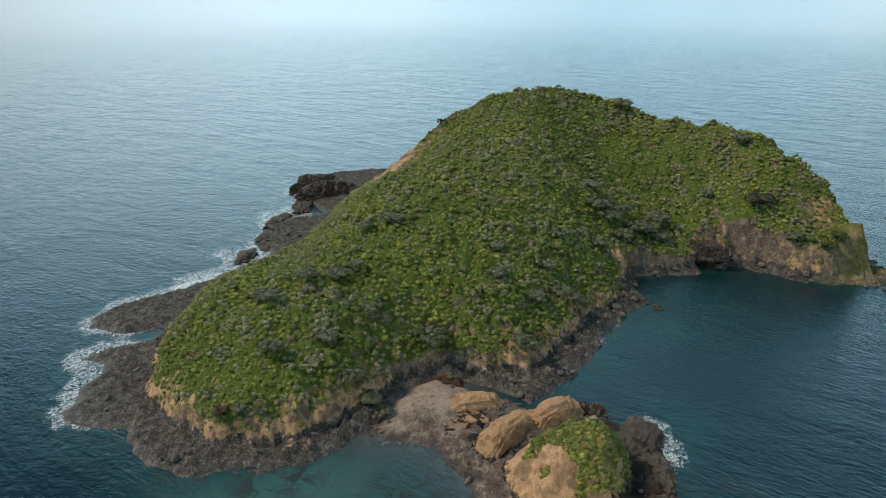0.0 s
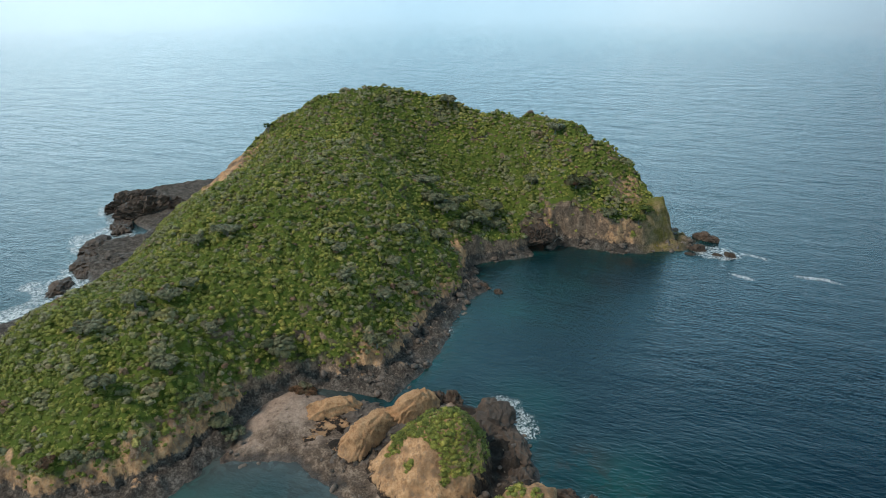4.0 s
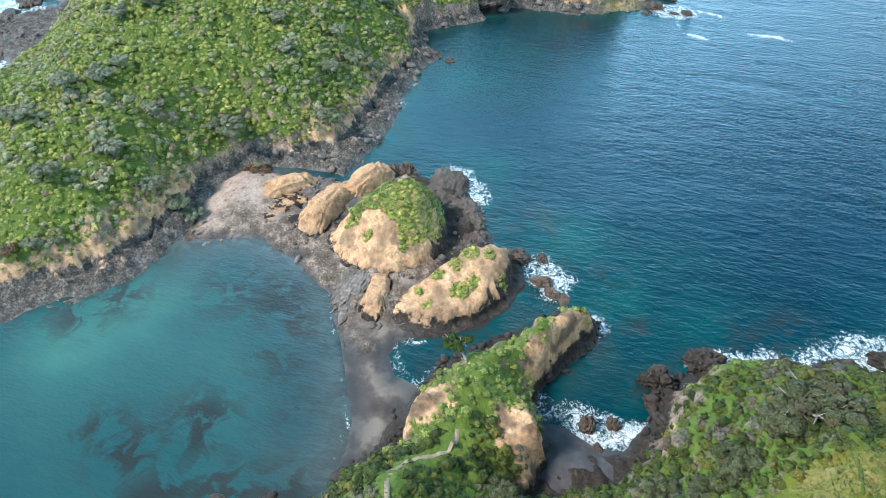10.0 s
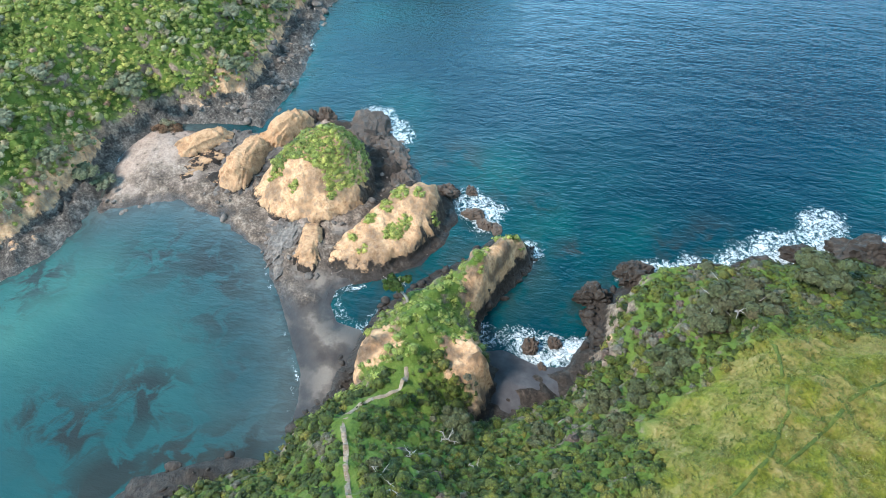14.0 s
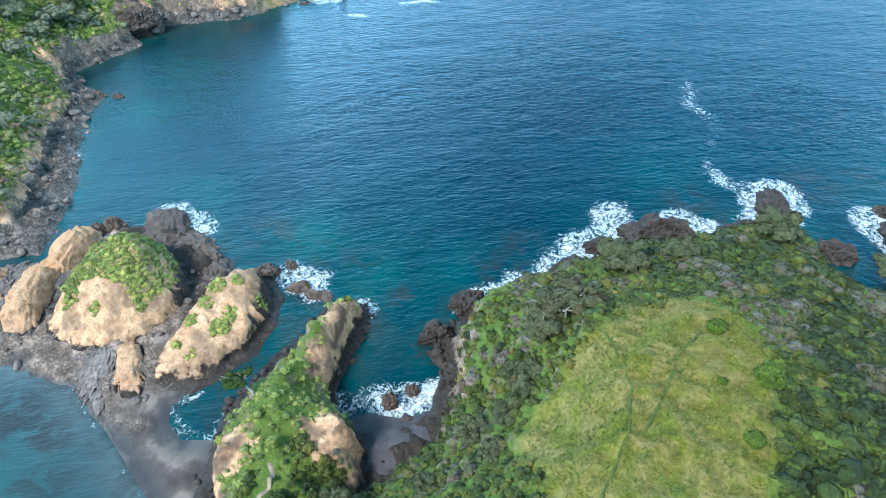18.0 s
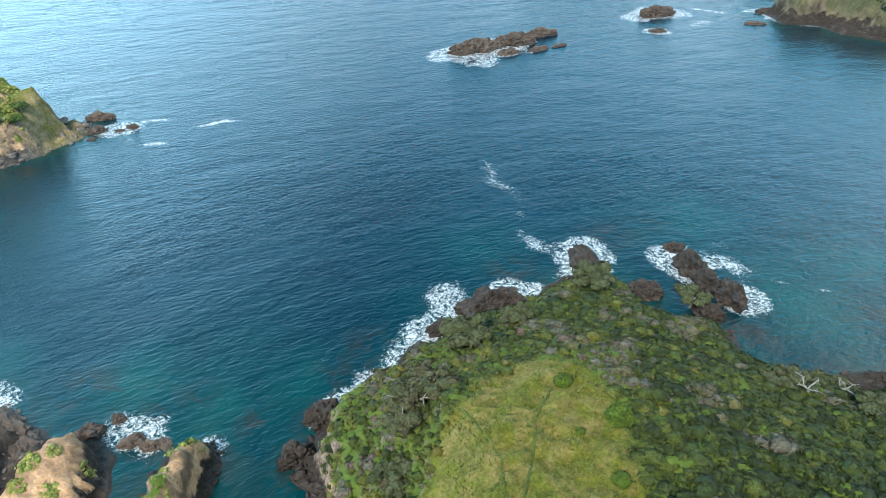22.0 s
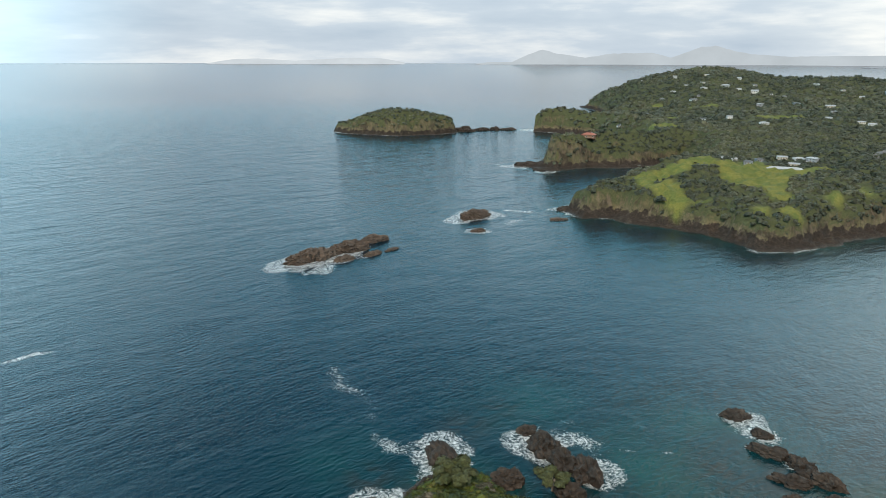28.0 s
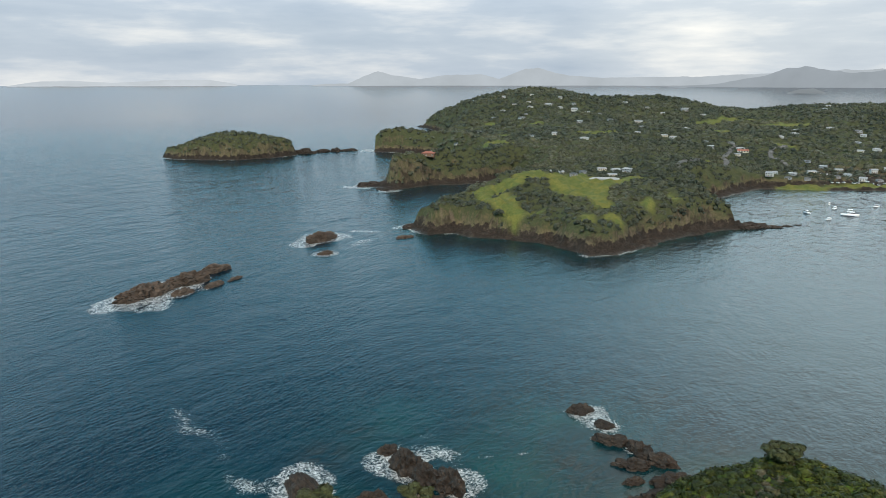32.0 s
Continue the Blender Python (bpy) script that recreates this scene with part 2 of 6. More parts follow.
HEAD_FOOT = [(-52, -40), (-56, -24), (-57, -8), (-62, -3), (-65, 8), (-72, 11), (-78, 18), (-82, 26), (-82, 34), (-85, 44), (-88, 50), (-84, 54), (-79, 49), (-74, 40), (-69, 35.5), (-61, 34.5), (-55.5, 33.5), (-53, 29.5), (-50, 27), (-48, 32), (-48, 41), (-50.5, 48), (-56.5, 57), (-63, 63), (-66.5, 75), (-62.5, 88), (-59.5, 99), (-55, 112), (-46, 119), (-40, 138), (-32, 147), (-23, 147), (-17, 138), (-9, 138), (2, 141), (6, 132), (18, 127), (30, 131), (45, 140), (60, 153), (85, 162), (98, 161), (112, 145), (138, 60), (138, -100), (20, -128), (-32, -84)]
HEAD_SPOTS = [(-20, 60, 33), (-30, 45, 31), (-10, 75, 32), (-26, 82, 28), (-40, 95, 17), (-32, 120, 14), (-28, 140, 8), (0, 105, 22), (-10, 128, 13), (20, 110, 17), (40, 120, 16), (20, 70, 31), (60, 100, 22), (90, 145, 16), (10, 20, 34), (-20, 15, 31), (-34, 1, 27), (-50, 3, 18), (-57, 13, 12), (-58.5, 28, 10.5), (-68, 20, 13), (-75, 34, 13), (-82, 46, 10), (-48, 22, 9), (-45, -20, 12), (-20, -40, 24), (40, -60, 30), (100, 20, 28), (-42, 32, 14), (-45, 68, 22), (-41, 62, 28), (-50, 82, 15)]
ISTHMUS_COAST = [(-136, -34), (-136, -30), (-135, -24), (-134, -16), (-128, -12), (-124, -7), (-118, -5), (-111, -2), (-107, 0), (-100, 0), (-92, 0), (-82, 0), (-74, 0), (-68, -2), (-63, -5), (-61, 4), (-71, 12), (-79, 14), (-81, 12), (-83, 10), (-88, 10), (-91, 12), (-92, 17), (-91, 24), (-91, 32), (-97, 40), (-108, 45), (-115, 42), (-122, 42), (-129, 42), (-139, 42), (-147, 39), (-148, 33), (-153, 27), (-154, 22), (-146, 14), (-143, 7), (-146, 2), (-144, -2), (-150, -4), (-160, -8), (-166, -18), (-162, -24), (-149, -31), (-138, -35)]

island_height = relief(ISLAND_COAST, ISLAND_FOOT, ISLAND_SPOTS, slope=2.4, cliff=2.2, crags=[(-256, 75, 26, 11), (-258, 100, 20, 8), (-252, 120, 20, 8), (-250, 145, 20, 9), (-345, -60, 26, 14), (-390, -40, 40, 20), (-310, 138, 50, 28)], slope2=0.85, shelf=2.4, seed=100, platform=0.7)
head_height = relief(HEAD_COAST, HEAD_FOOT, HEAD_SPOTS, slope=3.2, cliff=2.5, crags=[(-80, 46, 10, 7), (-58.5, 29, 6, 5), (-69, 10, 5, 4), (-52, 58, 12, 5), (-58, 72, 14, 4)], slope2=1.0, shelf=1.6, rough=0.8, seed=200)


def isthmus_height(x, y):
    rocky = np.clip((-92 - x) / 14, 0, 1)  # sand towards the headland, rock towards the island
    d = inside(x, y, ISTHMUS_COAST) + (1.3 * fbm(x, y, 7, 301) + 0.6 * fbm(x, y, 2, 304, 2)) * (0.15 + 0.85 * rocky)
    beach = np.clip(1.6 - np.hypot((x + 156) / 14, (y + 20) / 11), 0, 1)  # the small beach under the island
    crag = ridged(x, y, 6, 310) ** 2 * (1 + blobs(x, y, [(-128, 37, 14, 0.9), (-112, 40, 8, 0.8), (-106, 11, 7, 1.0), (-114, 2, 8, 0.5)]))
    return np.where(d < 0, np.maximum(d * 0.22, -2), np.minimum(d * 0.1, 0.9) + beach * np.minimum(d * 0.2, 1.6) + rocky * (1 - 0.85 * beach) * np.minimum(d * 0.25, 1.0) * (2.0 * crag - 0.3))


def clay_islet(foot, spots, slope, seed, rill=1.2):
    """A smooth clay hump with a steep rock foot, fine gullies washed down its sides."""
    hill = spline(spots)

    def height(x, y):
        x, y = np.asarray(x, float), np.asarray(y, float)
        d = inside(x, y, foot) + 0.9 * fbm(x, y, 6, seed) + 0.45 * fbm(x, y, 1.9, seed + 4, 2)
        d = d + 1.4
        side = 0.6 * np.minimum(d, 2.4) * (0.5 + ridged(x, y, 2.4, seed + 20, 2)) + slope * np.maximum(d - 2.4, 0) * (0.85 + 0.35 * vnoise(x / 5, y / 5, seed + 7))
        top = np.maximum(hill(x, y), 1.0) + 0.6 * fbm(x, y, 6, seed + 9)
        z = smin(side, top, 2.2) - rill * np.clip(d - 0.5, 0, 1) * ridged(x, y, 2.6, seed + 12, 3) ** 2
        return np.where(d > 0, z, np.maximum(d, -3))
    return height


ISLET_A = [(-124, -1), (-118, 2), (-113, 7), (-109, 13), (-109, 20), (-111, 26), (-117, 31), (-125, 34), (-134, 33), (-140, 27), (-140, 17), (-136, 9), (-130, 2)]
ISLET_B = [(-101, 12), (-97, 12), (-92, 17), (-92, 25), (-93, 32), (-96, 38), (-102, 44), (-109, 45), (-114, 40), (-114, 32), (-110, 24), (-105, 16)]
islet_a_height = clay_islet(ISLET_A, [(-127.4, 21.2, 16.6), (-126.3, 27.4, 14.6), (-128.5, 16.8, 14), (-129, 9.4, 9), (-126.6, 5.1, 5), (-122.5, 28, 11.5), (-116, 25, 7), (-112.5, 17.7, 5.5), (-118.4, 17.2, 10.5), (-123.6, 13.2, 11), (-122.5, 8, 7), (-117, 8, 4.5), (-136, 22, 9), (-131, 30, 8)], 1.9, 400)
islet_b_height = clay_islet(ISLET_B, [(-104.7, 36.5, 9), (-107.5, 32.6, 8), (-101.5, 21.7, 4.6), (-98.5, 27, 5.6), (-99, 37, 6.5), (-99, 15, 3), (-104, 20, 4.6), (-110, 39, 7), (-104, 29, 7)], 2.2, 430, 1.0)

FAR_COAST = [(-31, 493), (-12, 466), (12, 475), (18, 462), (46, 452), (72, 436), (94, 405), (114, 409), (144, 437), (177, 460), (210, 478), (232, 484), (240, 500), (232, 530), (251, 609), (332, 674), (432, 660), (600, 650), (900, 700), (1400, 740), (1350, 1120), (1000, 1420), (700, 1590), (400, 1660), (100, 1700), (-68, 1641), (-30, 1540), (0, 1350), (-20, 1180), (-55, 1125), (-136, 1078), (-132, 1052), (-85, 1042), (-30, 1010), (20, 900), (30, 800), (-30, 760), (-83, 705), (-55, 664), (-15, 698), (42, 718), (79, 770), (84, 700), (40, 600), (0, 535)]
FAR_FOOT = [(-20, 496), (-6, 477), (14, 483), (22, 471), (50, 460), (76, 446), (96, 416), (112, 418), (140, 448), (176, 470), (208, 488), (226, 492), (226, 530), (244, 614), (330, 690), (432, 678), (600, 668), (900, 716), (1380, 760), (1335, 1110), (990, 1405), (695, 1573), (400, 1642), (105, 1682), (-50, 1630), (-15, 1540), (14, 1350), (-5, 1180), (-45, 1115), (-122, 1074), (-120, 1057), (-80, 1052), (-20, 1022), (34, 905), (44, 790), (-25, 748), (-66, 706), (-50, 676), (-12, 708), (45, 730), (88, 780), (96, 700), (52, 600), (10, 535)]
FAR_SPOTS = [(40, 535, 27), (0, 505, 17), (112, 520, 25), (85, 555, 31), (180, 545, 26), (92, 448, 18), (158, 500, 25), (214, 512, 16), (240, 640, 30), (160, 640, 18), (300, 720, 18), (420, 740, 4), (520, 740, 5), (0, 730, 46), (-35, 700, 34), (60, 820, 32), (150, 800, 30), (-77, 1072, 35), (-112, 1066, 21), (-40, 1085, 27), (0, 1250, 30), (250, 1000, 34), (400, 900, 26), (500, 1050, 34), (230, 1500, 91), (90, 1500, 76), (20, 1560, 48), (337, 1461, 73), (466, 1426, 76), (604, 1373, 45), (690, 1332, 55), (839, 1243, 64), (800, 900, 24), (650, 760, 12), (400, 1250, 50), (200, 1250, 55)]
FAR_BACK = [(420, 1600, 42), (560, 1530, 30), (650, 1470, 25), (760, 1400, 32), (950, 1300, 36), (1100, 1150, 34)]
far_height = relief(FAR_COAST, FAR_FOOT, FAR_SPOTS + FAR_BACK, slope=3.0, cliff=6.5, crags=[(0, 492, 34, 11), (100, 415, 30, 6), (-50, 690, 40, 14), (-110, 1066, 40, 12), (215, 490, 30, 6)], slope2=1.05, shelf=3.0, rough=2.6, seed=500, grain=2.4, gully=6.0, bays=5.0)
ISLE_COAST = [(-418, 976), (-395, 955), (-371, 946), (-294, 936), (-250, 965), (-224, 1003), (-235, 1030), (-300, 1050), (-380, 1030)]
isle_height = relief(ISLE_COAST, ISLE_COAST, [(-300, 985, 34), (-360, 985, 27), (-260, 1000, 26), (-330, 1010, 31), (-395, 985, 14)], slope=1.9, cliff=12.0, slope2=0.8, shelf=2.5, rough=3.4, seed=540, grain=2.4, gully=6.0)


# ---------- materials ----------
def nodes_of(name, rough=0.8, spec=0.3):
    m = bpy.data.materials.new(name)
    m.use_nodes = True
    n, l = m.node_tree.nodes, m.node_tree.links
    bsdf = n["Principled BSDF"]
    bsdf.inputs["Roughness"].default_value = rough
    bsdf.inputs["Specular IOR Level"].default_value = spec
    return m, n, l, bsdf


def noise_node(n, l, scale, detail=4.0, rough=0.55, vector=None, distort=0.0):
    t = n.new("ShaderNodeTexNoise")
    t.inputs["Scale"].default_value, t.inputs["Detail"].default_value = scale, detail
    t.inputs["Roughness"].default_value, t.inputs["Distortion"].default_value = rough, distort
    if vector is not None:
        l.new(vector, t.inputs["Vector"])
    return t.outputs["Fac"]


def place(n):
    return n.new("ShaderNodeNewGeometry").outputs["Position"]


def ramp_node(n, l, fac, stops, interp="LINEAR"):
    r = n.new("ShaderNodeValToRGB")
    r.color_ramp.interpolation = interp
    e = r.color_ramp.elements
    while len(e) < len(stops):
        e.new(0.5)
    for el, (p, c) in zip(e, stops):
        el.position, el.color = p, (*c, 1)
    l.new(fac, r.inputs["Fac"])
    return r.outputs["Color"]


def mix_node(n, l, fac, a, b, blend="MIX"):
    m = n.new("ShaderNodeMix")
    m.data_type, m.blend_type = "RGBA", blend
    for sock, v in ((m.inputs[0], fac), (m.inputs[6], a), (m.inputs[7], b)):
        if isinstance(v, (int, float)):
            sock.default_value = v
        elif isinstance(v, tuple):
            sock.default_value = (*v, 1)
        else:
            l.new(v, sock)
    return m.outputs[2]


def math_node(n, l, op, a, b=0.0, clamp=False):
    m = n.new("ShaderNodeMath")
    m.operation, m.use_clamp = op, clamp
    for sock, v in zip(m.inputs, (a, b)):
        if isinstance(v, (int, float)):
            sock.default_value = v
        else:
            l.new(v, sock)
    return m.outputs[0]


def span(n, l, value, lo, hi, to0=0.0, to1=1.0):
    m = n.new("ShaderNodeMapRange")
    m.interpolation_type = "SMOOTHSTEP"
    l.new(value, m.inputs["Value"])
    for key, v in (("From Min", lo), ("From Max", hi), ("To Min", to0), ("To Max", to1)):
        m.inputs[key].default_value = v
    return m.outputs["Result"]


def bump_node(n, l, height, dist, strength, bsdf, before=None):
    b = n.new("ShaderNodeBump")
    b.inputs["Distance"].default_value, b.inputs["Strength"].default_value = dist, strength
    l.new(height, b.inputs["Height"])
    if before is not None:
        l.new(before, b.inputs["Normal"])
    l.new(b.outputs["Normal"], bsdf.inputs["Normal"])
    return b.outputs["Normal"]


def attr_node(n, name):
    a = n.new("ShaderNodeAttribute")
    a.attribute_name = name
    return a.outputs["Fac"]


ROCK = [(0.28, (0.0085, 0.0068, 0.0056)), (0.5, (0.031, 0.0240, 0.0190)), (0.72, (0.082, 0.064, 0.050))]
CLAY = [(0.30, (0.19, 0.100, 0.050)), (0.45, (0.40, 0.235, 0.122)), (0.58, (0.55, 0.345, 0.190)), (0.72, (0.64, 0.445, 0.270))]


def plain(name, stops, scale=1.0, rough=0.85, bump=0.3, dist=0.1, spec=0.25, detail=6.0):
    """A mottled surface: colours by two sizes of noise, with relief."""
    m, n, l, bsdf = nodes_of(name, rough, spec)
    p = place(n)
    fine, broad = noise_node(n, l, scale, detail, 0.6, p), noise_node(n, l, scale * 0.17, 3, 0.5, p)
    f = math_node(n, l, "ADD", math_node(n, l, "MULTIPLY", fine, 0.6), math_node(n, l, "MULTIPLY", broad, 0.4))
    l.new(ramp_node(n, l, f, stops), bsdf.inputs["Base Color"])
    bump_node(n, l, fine, dist, bump, bsdf)
    return m


def land_material(name, cover, tide=2.6, band=3.0, slope0=0.55, scale=1.0, clay=CLAY, lawn=None, dry=None, stony=None, seaward=False, rocks=ROCK, patch=0.75):
    """Dark sea-washed rock at the foot, bare clay and rock on the steep, plant litter on the flat."""
    m, n, l, bsdf = nodes_of(name, 0.9, 0.2)
    g = n.new("ShaderNodeNewGeometry")
    p, nor = g.outputs["Position"], g.outputs["Normal"]
    sep, seps = n.new("ShaderNodeSeparateXYZ"), n.new("ShaderNodeSeparateXYZ")
    l.new(p, sep.inputs[0])
    l.new(nor, seps.inputs[0])
    fine, mid, broad = noise_node(n, l, 1.6 / scale, 8, 0.62, p), noise_node(n, l, 0.45 / scale, 5, 0.6, p), noise_node(n, l, 0.08 / scale, 4, 0.5, p)
    two = math_node(n, l, "ADD", math_node(n, l, "MULTIPLY", fine, 0.55), math_node(n, l, "MULTIPLY", mid, 0.45))
    rock = ramp_node(n, l, two, rocks)
    earth = ramp_node(n, l, two, clay)
    earth = mix_node(n, l, span(n, l, noise_node(n, l, 0.2 / scale, 5, 0.6, p), 0.46, 0.60), earth, mix_node(n, l, patch, earth, rock))
    if stony:  # stony brown faces away from the fresh slips
        slip = math_node(n, l, "ADD", attr_node(n, "slip"), math_node(n, l, "MULTIPLY", math_node(n, l, "SUBTRACT", mid, 0.5), 1.2))
        earth = mix_node(n, l, span(n, l, slip, 0.25, 0.6), ramp_node(n, l, two, stony), earth)
    if seaward:  # dark weathered rock on the faces towards the open sea
        sea_side = math_node(n, l, "ADD", seps.outputs["Y"], math_node(n, l, "MULTIPLY", math_node(n, l, "SUBTRACT", mid, 0.5), 1.4))
        low = span(n, l, math_node(n, l, "ADD", sep.outputs["Z"], math_node(n, l, "MULTIPLY", mid, 3.0)), 6.5, 8.5, 1.0, 0.0)
        earth = mix_node(n, l, math_node(n, l, "MULTIPLY", low, span(n, l, sea_side, 0.35, 0.6)), earth, rock)
    run = n.new("ShaderNodeMapping")  # rain-washed runs down the faces
    run.inputs["Scale"].default_value = (1.0, 1.0, 0.18)
    l.new(p, run.inputs["Vector"])
    wash = noise_node(n, l, 0.9 / scale, 6, 0.65, run.outputs["Vector"])
    earth = mix_node(n, l, span(n, l, wash, 0.46, 0.66, 0.0, 0.55), earth, mix_node(n, l, fine, (0.07, 0.052, 0.04), (0.24, 0.18, 0.13)))
    green = earth if seaward else ramp_node(n, l, two, cover)
    z = math_node(n, l, "ADD", sep.outputs["Z"], math_node(n, l, "MULTIPLY", math_node(n, l, "SUBTRACT", mid, 0.5), 5.0 * scale ** 1.2))
    steep = math_node(n, l, "ADD", seps.outputs["Z"], math_node(n, l, "MULTIPLY", math_node(n, l, "SUBTRACT", mid, 0.5), 0.35))
    c = mix_node(n, l, span(n, l, steep, slope0, slope0 + 0.16), earth, green)
    if stony:
        c = mix_node(n, l, span(n, l, slip, 0.5, 0.72), c, earth)
    c = mix_node(n, l, span(n, l, z, tide + band, tide + band + 2.2), earth, c)
    c = mix_node(n, l, span(n, l, z, tide, tide + band * 0.5), rock, c)
    if lawn:
        turf = mix_node(n, l, span(n, l, noise_node(n, l, 0.22 / scale, 5, 0.62, p, 0.5), 0.40, 0.60), ramp_node(n, l, two, lawn), ramp_node(n, l, two, dry))
        c = mix_node(n, l, attr_node(n, "lawn"), c, turf)
    l.new(c, bsdf.inputs["Base Color"])
    l.new(span(n, l, sep.outputs["Z"], 0.2, 1.6, 0.35, 0.92), bsdf.inputs["Roughness"])
    bump_node(n, l, two, 0.7 * scale, 0.9, bsdf)
    return m


SHELF = [(0.36, (0.015, 0.013, 0.0115)), (0.5, (0.066, 0.058, 0.050)), (0.64, (0.195, 0.172, 0.148))]
SCRUB = [(0.3, (0.0336, 0.0558, 0.0084)), (0.5, (0.0721, 0.1066, 0.0151)), (0.7, (0.1249, 0.1472, 0.0336))]
STONY = [(0.36, (0.045, 0.033, 0.026)), (0.5, (0.150, 0.110, 0.080)), (0.64, (0.33, 0.25, 0.185))]
GRASS = [(0.34, (0.0365, 0.0493, 0.0042)), (0.5, (0.1033, 0.1104, 0.0106)), (0.66, (0.1883, 0.1743, 0.0265))]
DRY = [(0.34, (0.0721, 0.069, 0.014)), (0.5, (0.1586, 0.1319, 0.0348)), (0.66, (0.2449, 0.1914, 0.0767))]
PASTURE = [(0.28, (0.05, 0.072, 0.020)), (0.5, (0.092, 0.118, 0.032)), (0.72, (0.145, 0.148, 0.055))]
OLD_PASTURE = [(0.28, (0.085, 0.098, 0.024)), (0.5, (0.145, 0.148, 0.038)), (0.72, (0.20, 0.185, 0.06))]
island_mat = land_material("island_earth_and_rock", SCRUB, tide=2.9, band=2.0, lawn=DRY, dry=[(0.34, (0.10, 0.09, 0.04)), (0.5, (0.22, 0.17, 0.09)), (0.66, (0.36, 0.27, 0.16))], stony=STONY, rocks=SHELF)
head_mat = land_material("headland_earth_and_rock", SCRUB, lawn=GRASS, dry=DRY, stony=STONY)
far_mat = land_material("distant_shore_earth", [(0.3, (0.030, 0.037, 0.018)), (0.5, (0.056, 0.064, 0.029)), (0.7, (0.095, 0.094, 0.043))], tide=5.5, band=3.0, slope0=0.40, scale=2.4, clay=[(0.25, (0.042, 0.038, 0.022)), (0.5, (0.088, 0.080, 0.042)), (0.75, (0.18, 0.145, 0.082))], lawn=PASTURE, dry=OLD_PASTURE)
islet_mat = land_material("islet_clay_and_rock", CLAY, tide=1.7, band=1.6, slope0=-0.5, seaward=True, patch=0.5)
boulder_mat = land_material("clay_boulder_and_rock", [(0.30, (0.17, 0.090, 0.046)), (0.45, (0.36, 0.210, 0.110)), (0.6, (0.49, 0.305, 0.168)), (0.74, (0.58, 0.40, 0.245))], tide=1.6, band=1.0, slope0=-0.5, clay=[(0.30, (0.17, 0.090, 0.046)), (0.45, (0.36, 0.210, 0.110)), (0.6, (0.49, 0.305, 0.168)), (0.74, (0.58, 0.40, 0.245))], patch=0.35)
rock_mat = plain("wet_dark_rock", ROCK, 1.3, 0.7, 0.8, 0.35, 0.25, 8)
brown_rock_mat = plain("brown_reef_rock", [(0.25, (0.022, 0.016, 0.012)), (0.5, (0.066, 0.047, 0.035)), (0.75, (0.15, 0.11, 0.082))], 0.5, 0.7, 0.8, 0.6, 0.3, 8)
flat_rock_mat = plain("grey_brown_rock", [(0.3, (0.04, 0.033, 0.028)), (0.5, (0.12, 0.10, 0.085)), (0.7, (0.26, 0.22, 0.185))], 1.0, 0.8, 0.6, 0.2)


def sand_material():
    """Wet dark sand by the headland, broken rock by the islets, pale gravel and clay wash by the island."""
    m, n, l, bsdf = nodes_of("sand_and_rock_flat", 0.8, 0.3)
    p = place(n)
    sep = n.new("ShaderNodeSeparateXYZ")
    l.new(p, sep.inputs[0])
    fine, mid, broad = noise_node(n, l, 1.7, 8, 0.65, p), noise_node(n, l, 0.35, 6, 0.62, p), noise_node(n, l, 0.13, 4, 0.55, p)
    two = math_node(n, l, "ADD", math_node(n, l, "MULTIPLY", fine, 0.5), math_node(n, l, "MULTIPLY", mid, 0.5))
    sand = ramp_node(n, l, broad, [(0.38, (0.044, 0.035, 0.030)), (0.5, (0.085, 0.067, 0.055)), (0.58, (0.185, 0.150, 0.120))])
    sand = mix_node(n, l, math_node(n, l, "MULTIPLY", fine, 0.3), sand, (0.05, 0.042, 0.04))
    rock = ramp_node(n, l, two, [(0.34, (0.018, 0.013, 0.010)), (0.5, (0.115, 0.085, 0.063)), (0.64, (0.30, 0.235, 0.18))])
    pale = ramp_node(n, l, two, [(0.32, (0.17, 0.128, 0.10)), (0.5, (0.31, 0.235, 0.185)), (0.66, (0.43, 0.34, 0.275))])
    edge = math_node(n, l, "ADD", sep.outputs["X"], math_node(n, l, "MULTIPLY", math_node(n, l, "SUBTRACT", broad, 0.5), 60.0))
    c = mix_node(n, l, span(n, l, edge, -92, -106), sand, mix_node(n, l, span(n, l, broad, 0.56, 0.70), rock, pale))
    c = mix_node(n, l, span(n, l, edge, -136, -150), c, mix_node(n, l, span(n, l, mid, 0.30, 0.42), rock, pale))
    out = math_node(n, l, "ADD", sep.outputs["Y"], math_node(n, l, "MULTIPLY", math_node(n, l, "SUBTRACT", broad, 0.5), 30.0))
    c = mix_node(n, l, span(n, l, out, 24, 31), c, ramp_node(n, l, two, ROCK))
    wet = span(n, l, sep.outputs["Z"], 0.1, 0.6)
    c = mix_node(n, l, wet, mix_node(n, l, 0.6, c, (0.022, 0.02, 0.02)), c)
    l.new(c, bsdf.inputs["Base Color"])
    l.new(span(n, l, sep.outputs["Z"], 0.05, 0.5, 0.28, 0.9), bsdf.inputs["Roughness"])
    bump_node(n, l, math_node(n, l, "MULTIPLY", two, span(n, l, edge, -90, -104, 0.25, 1.0)), 0.9, 0.9, bsdf)
    return m


sand_mat = sand_material()


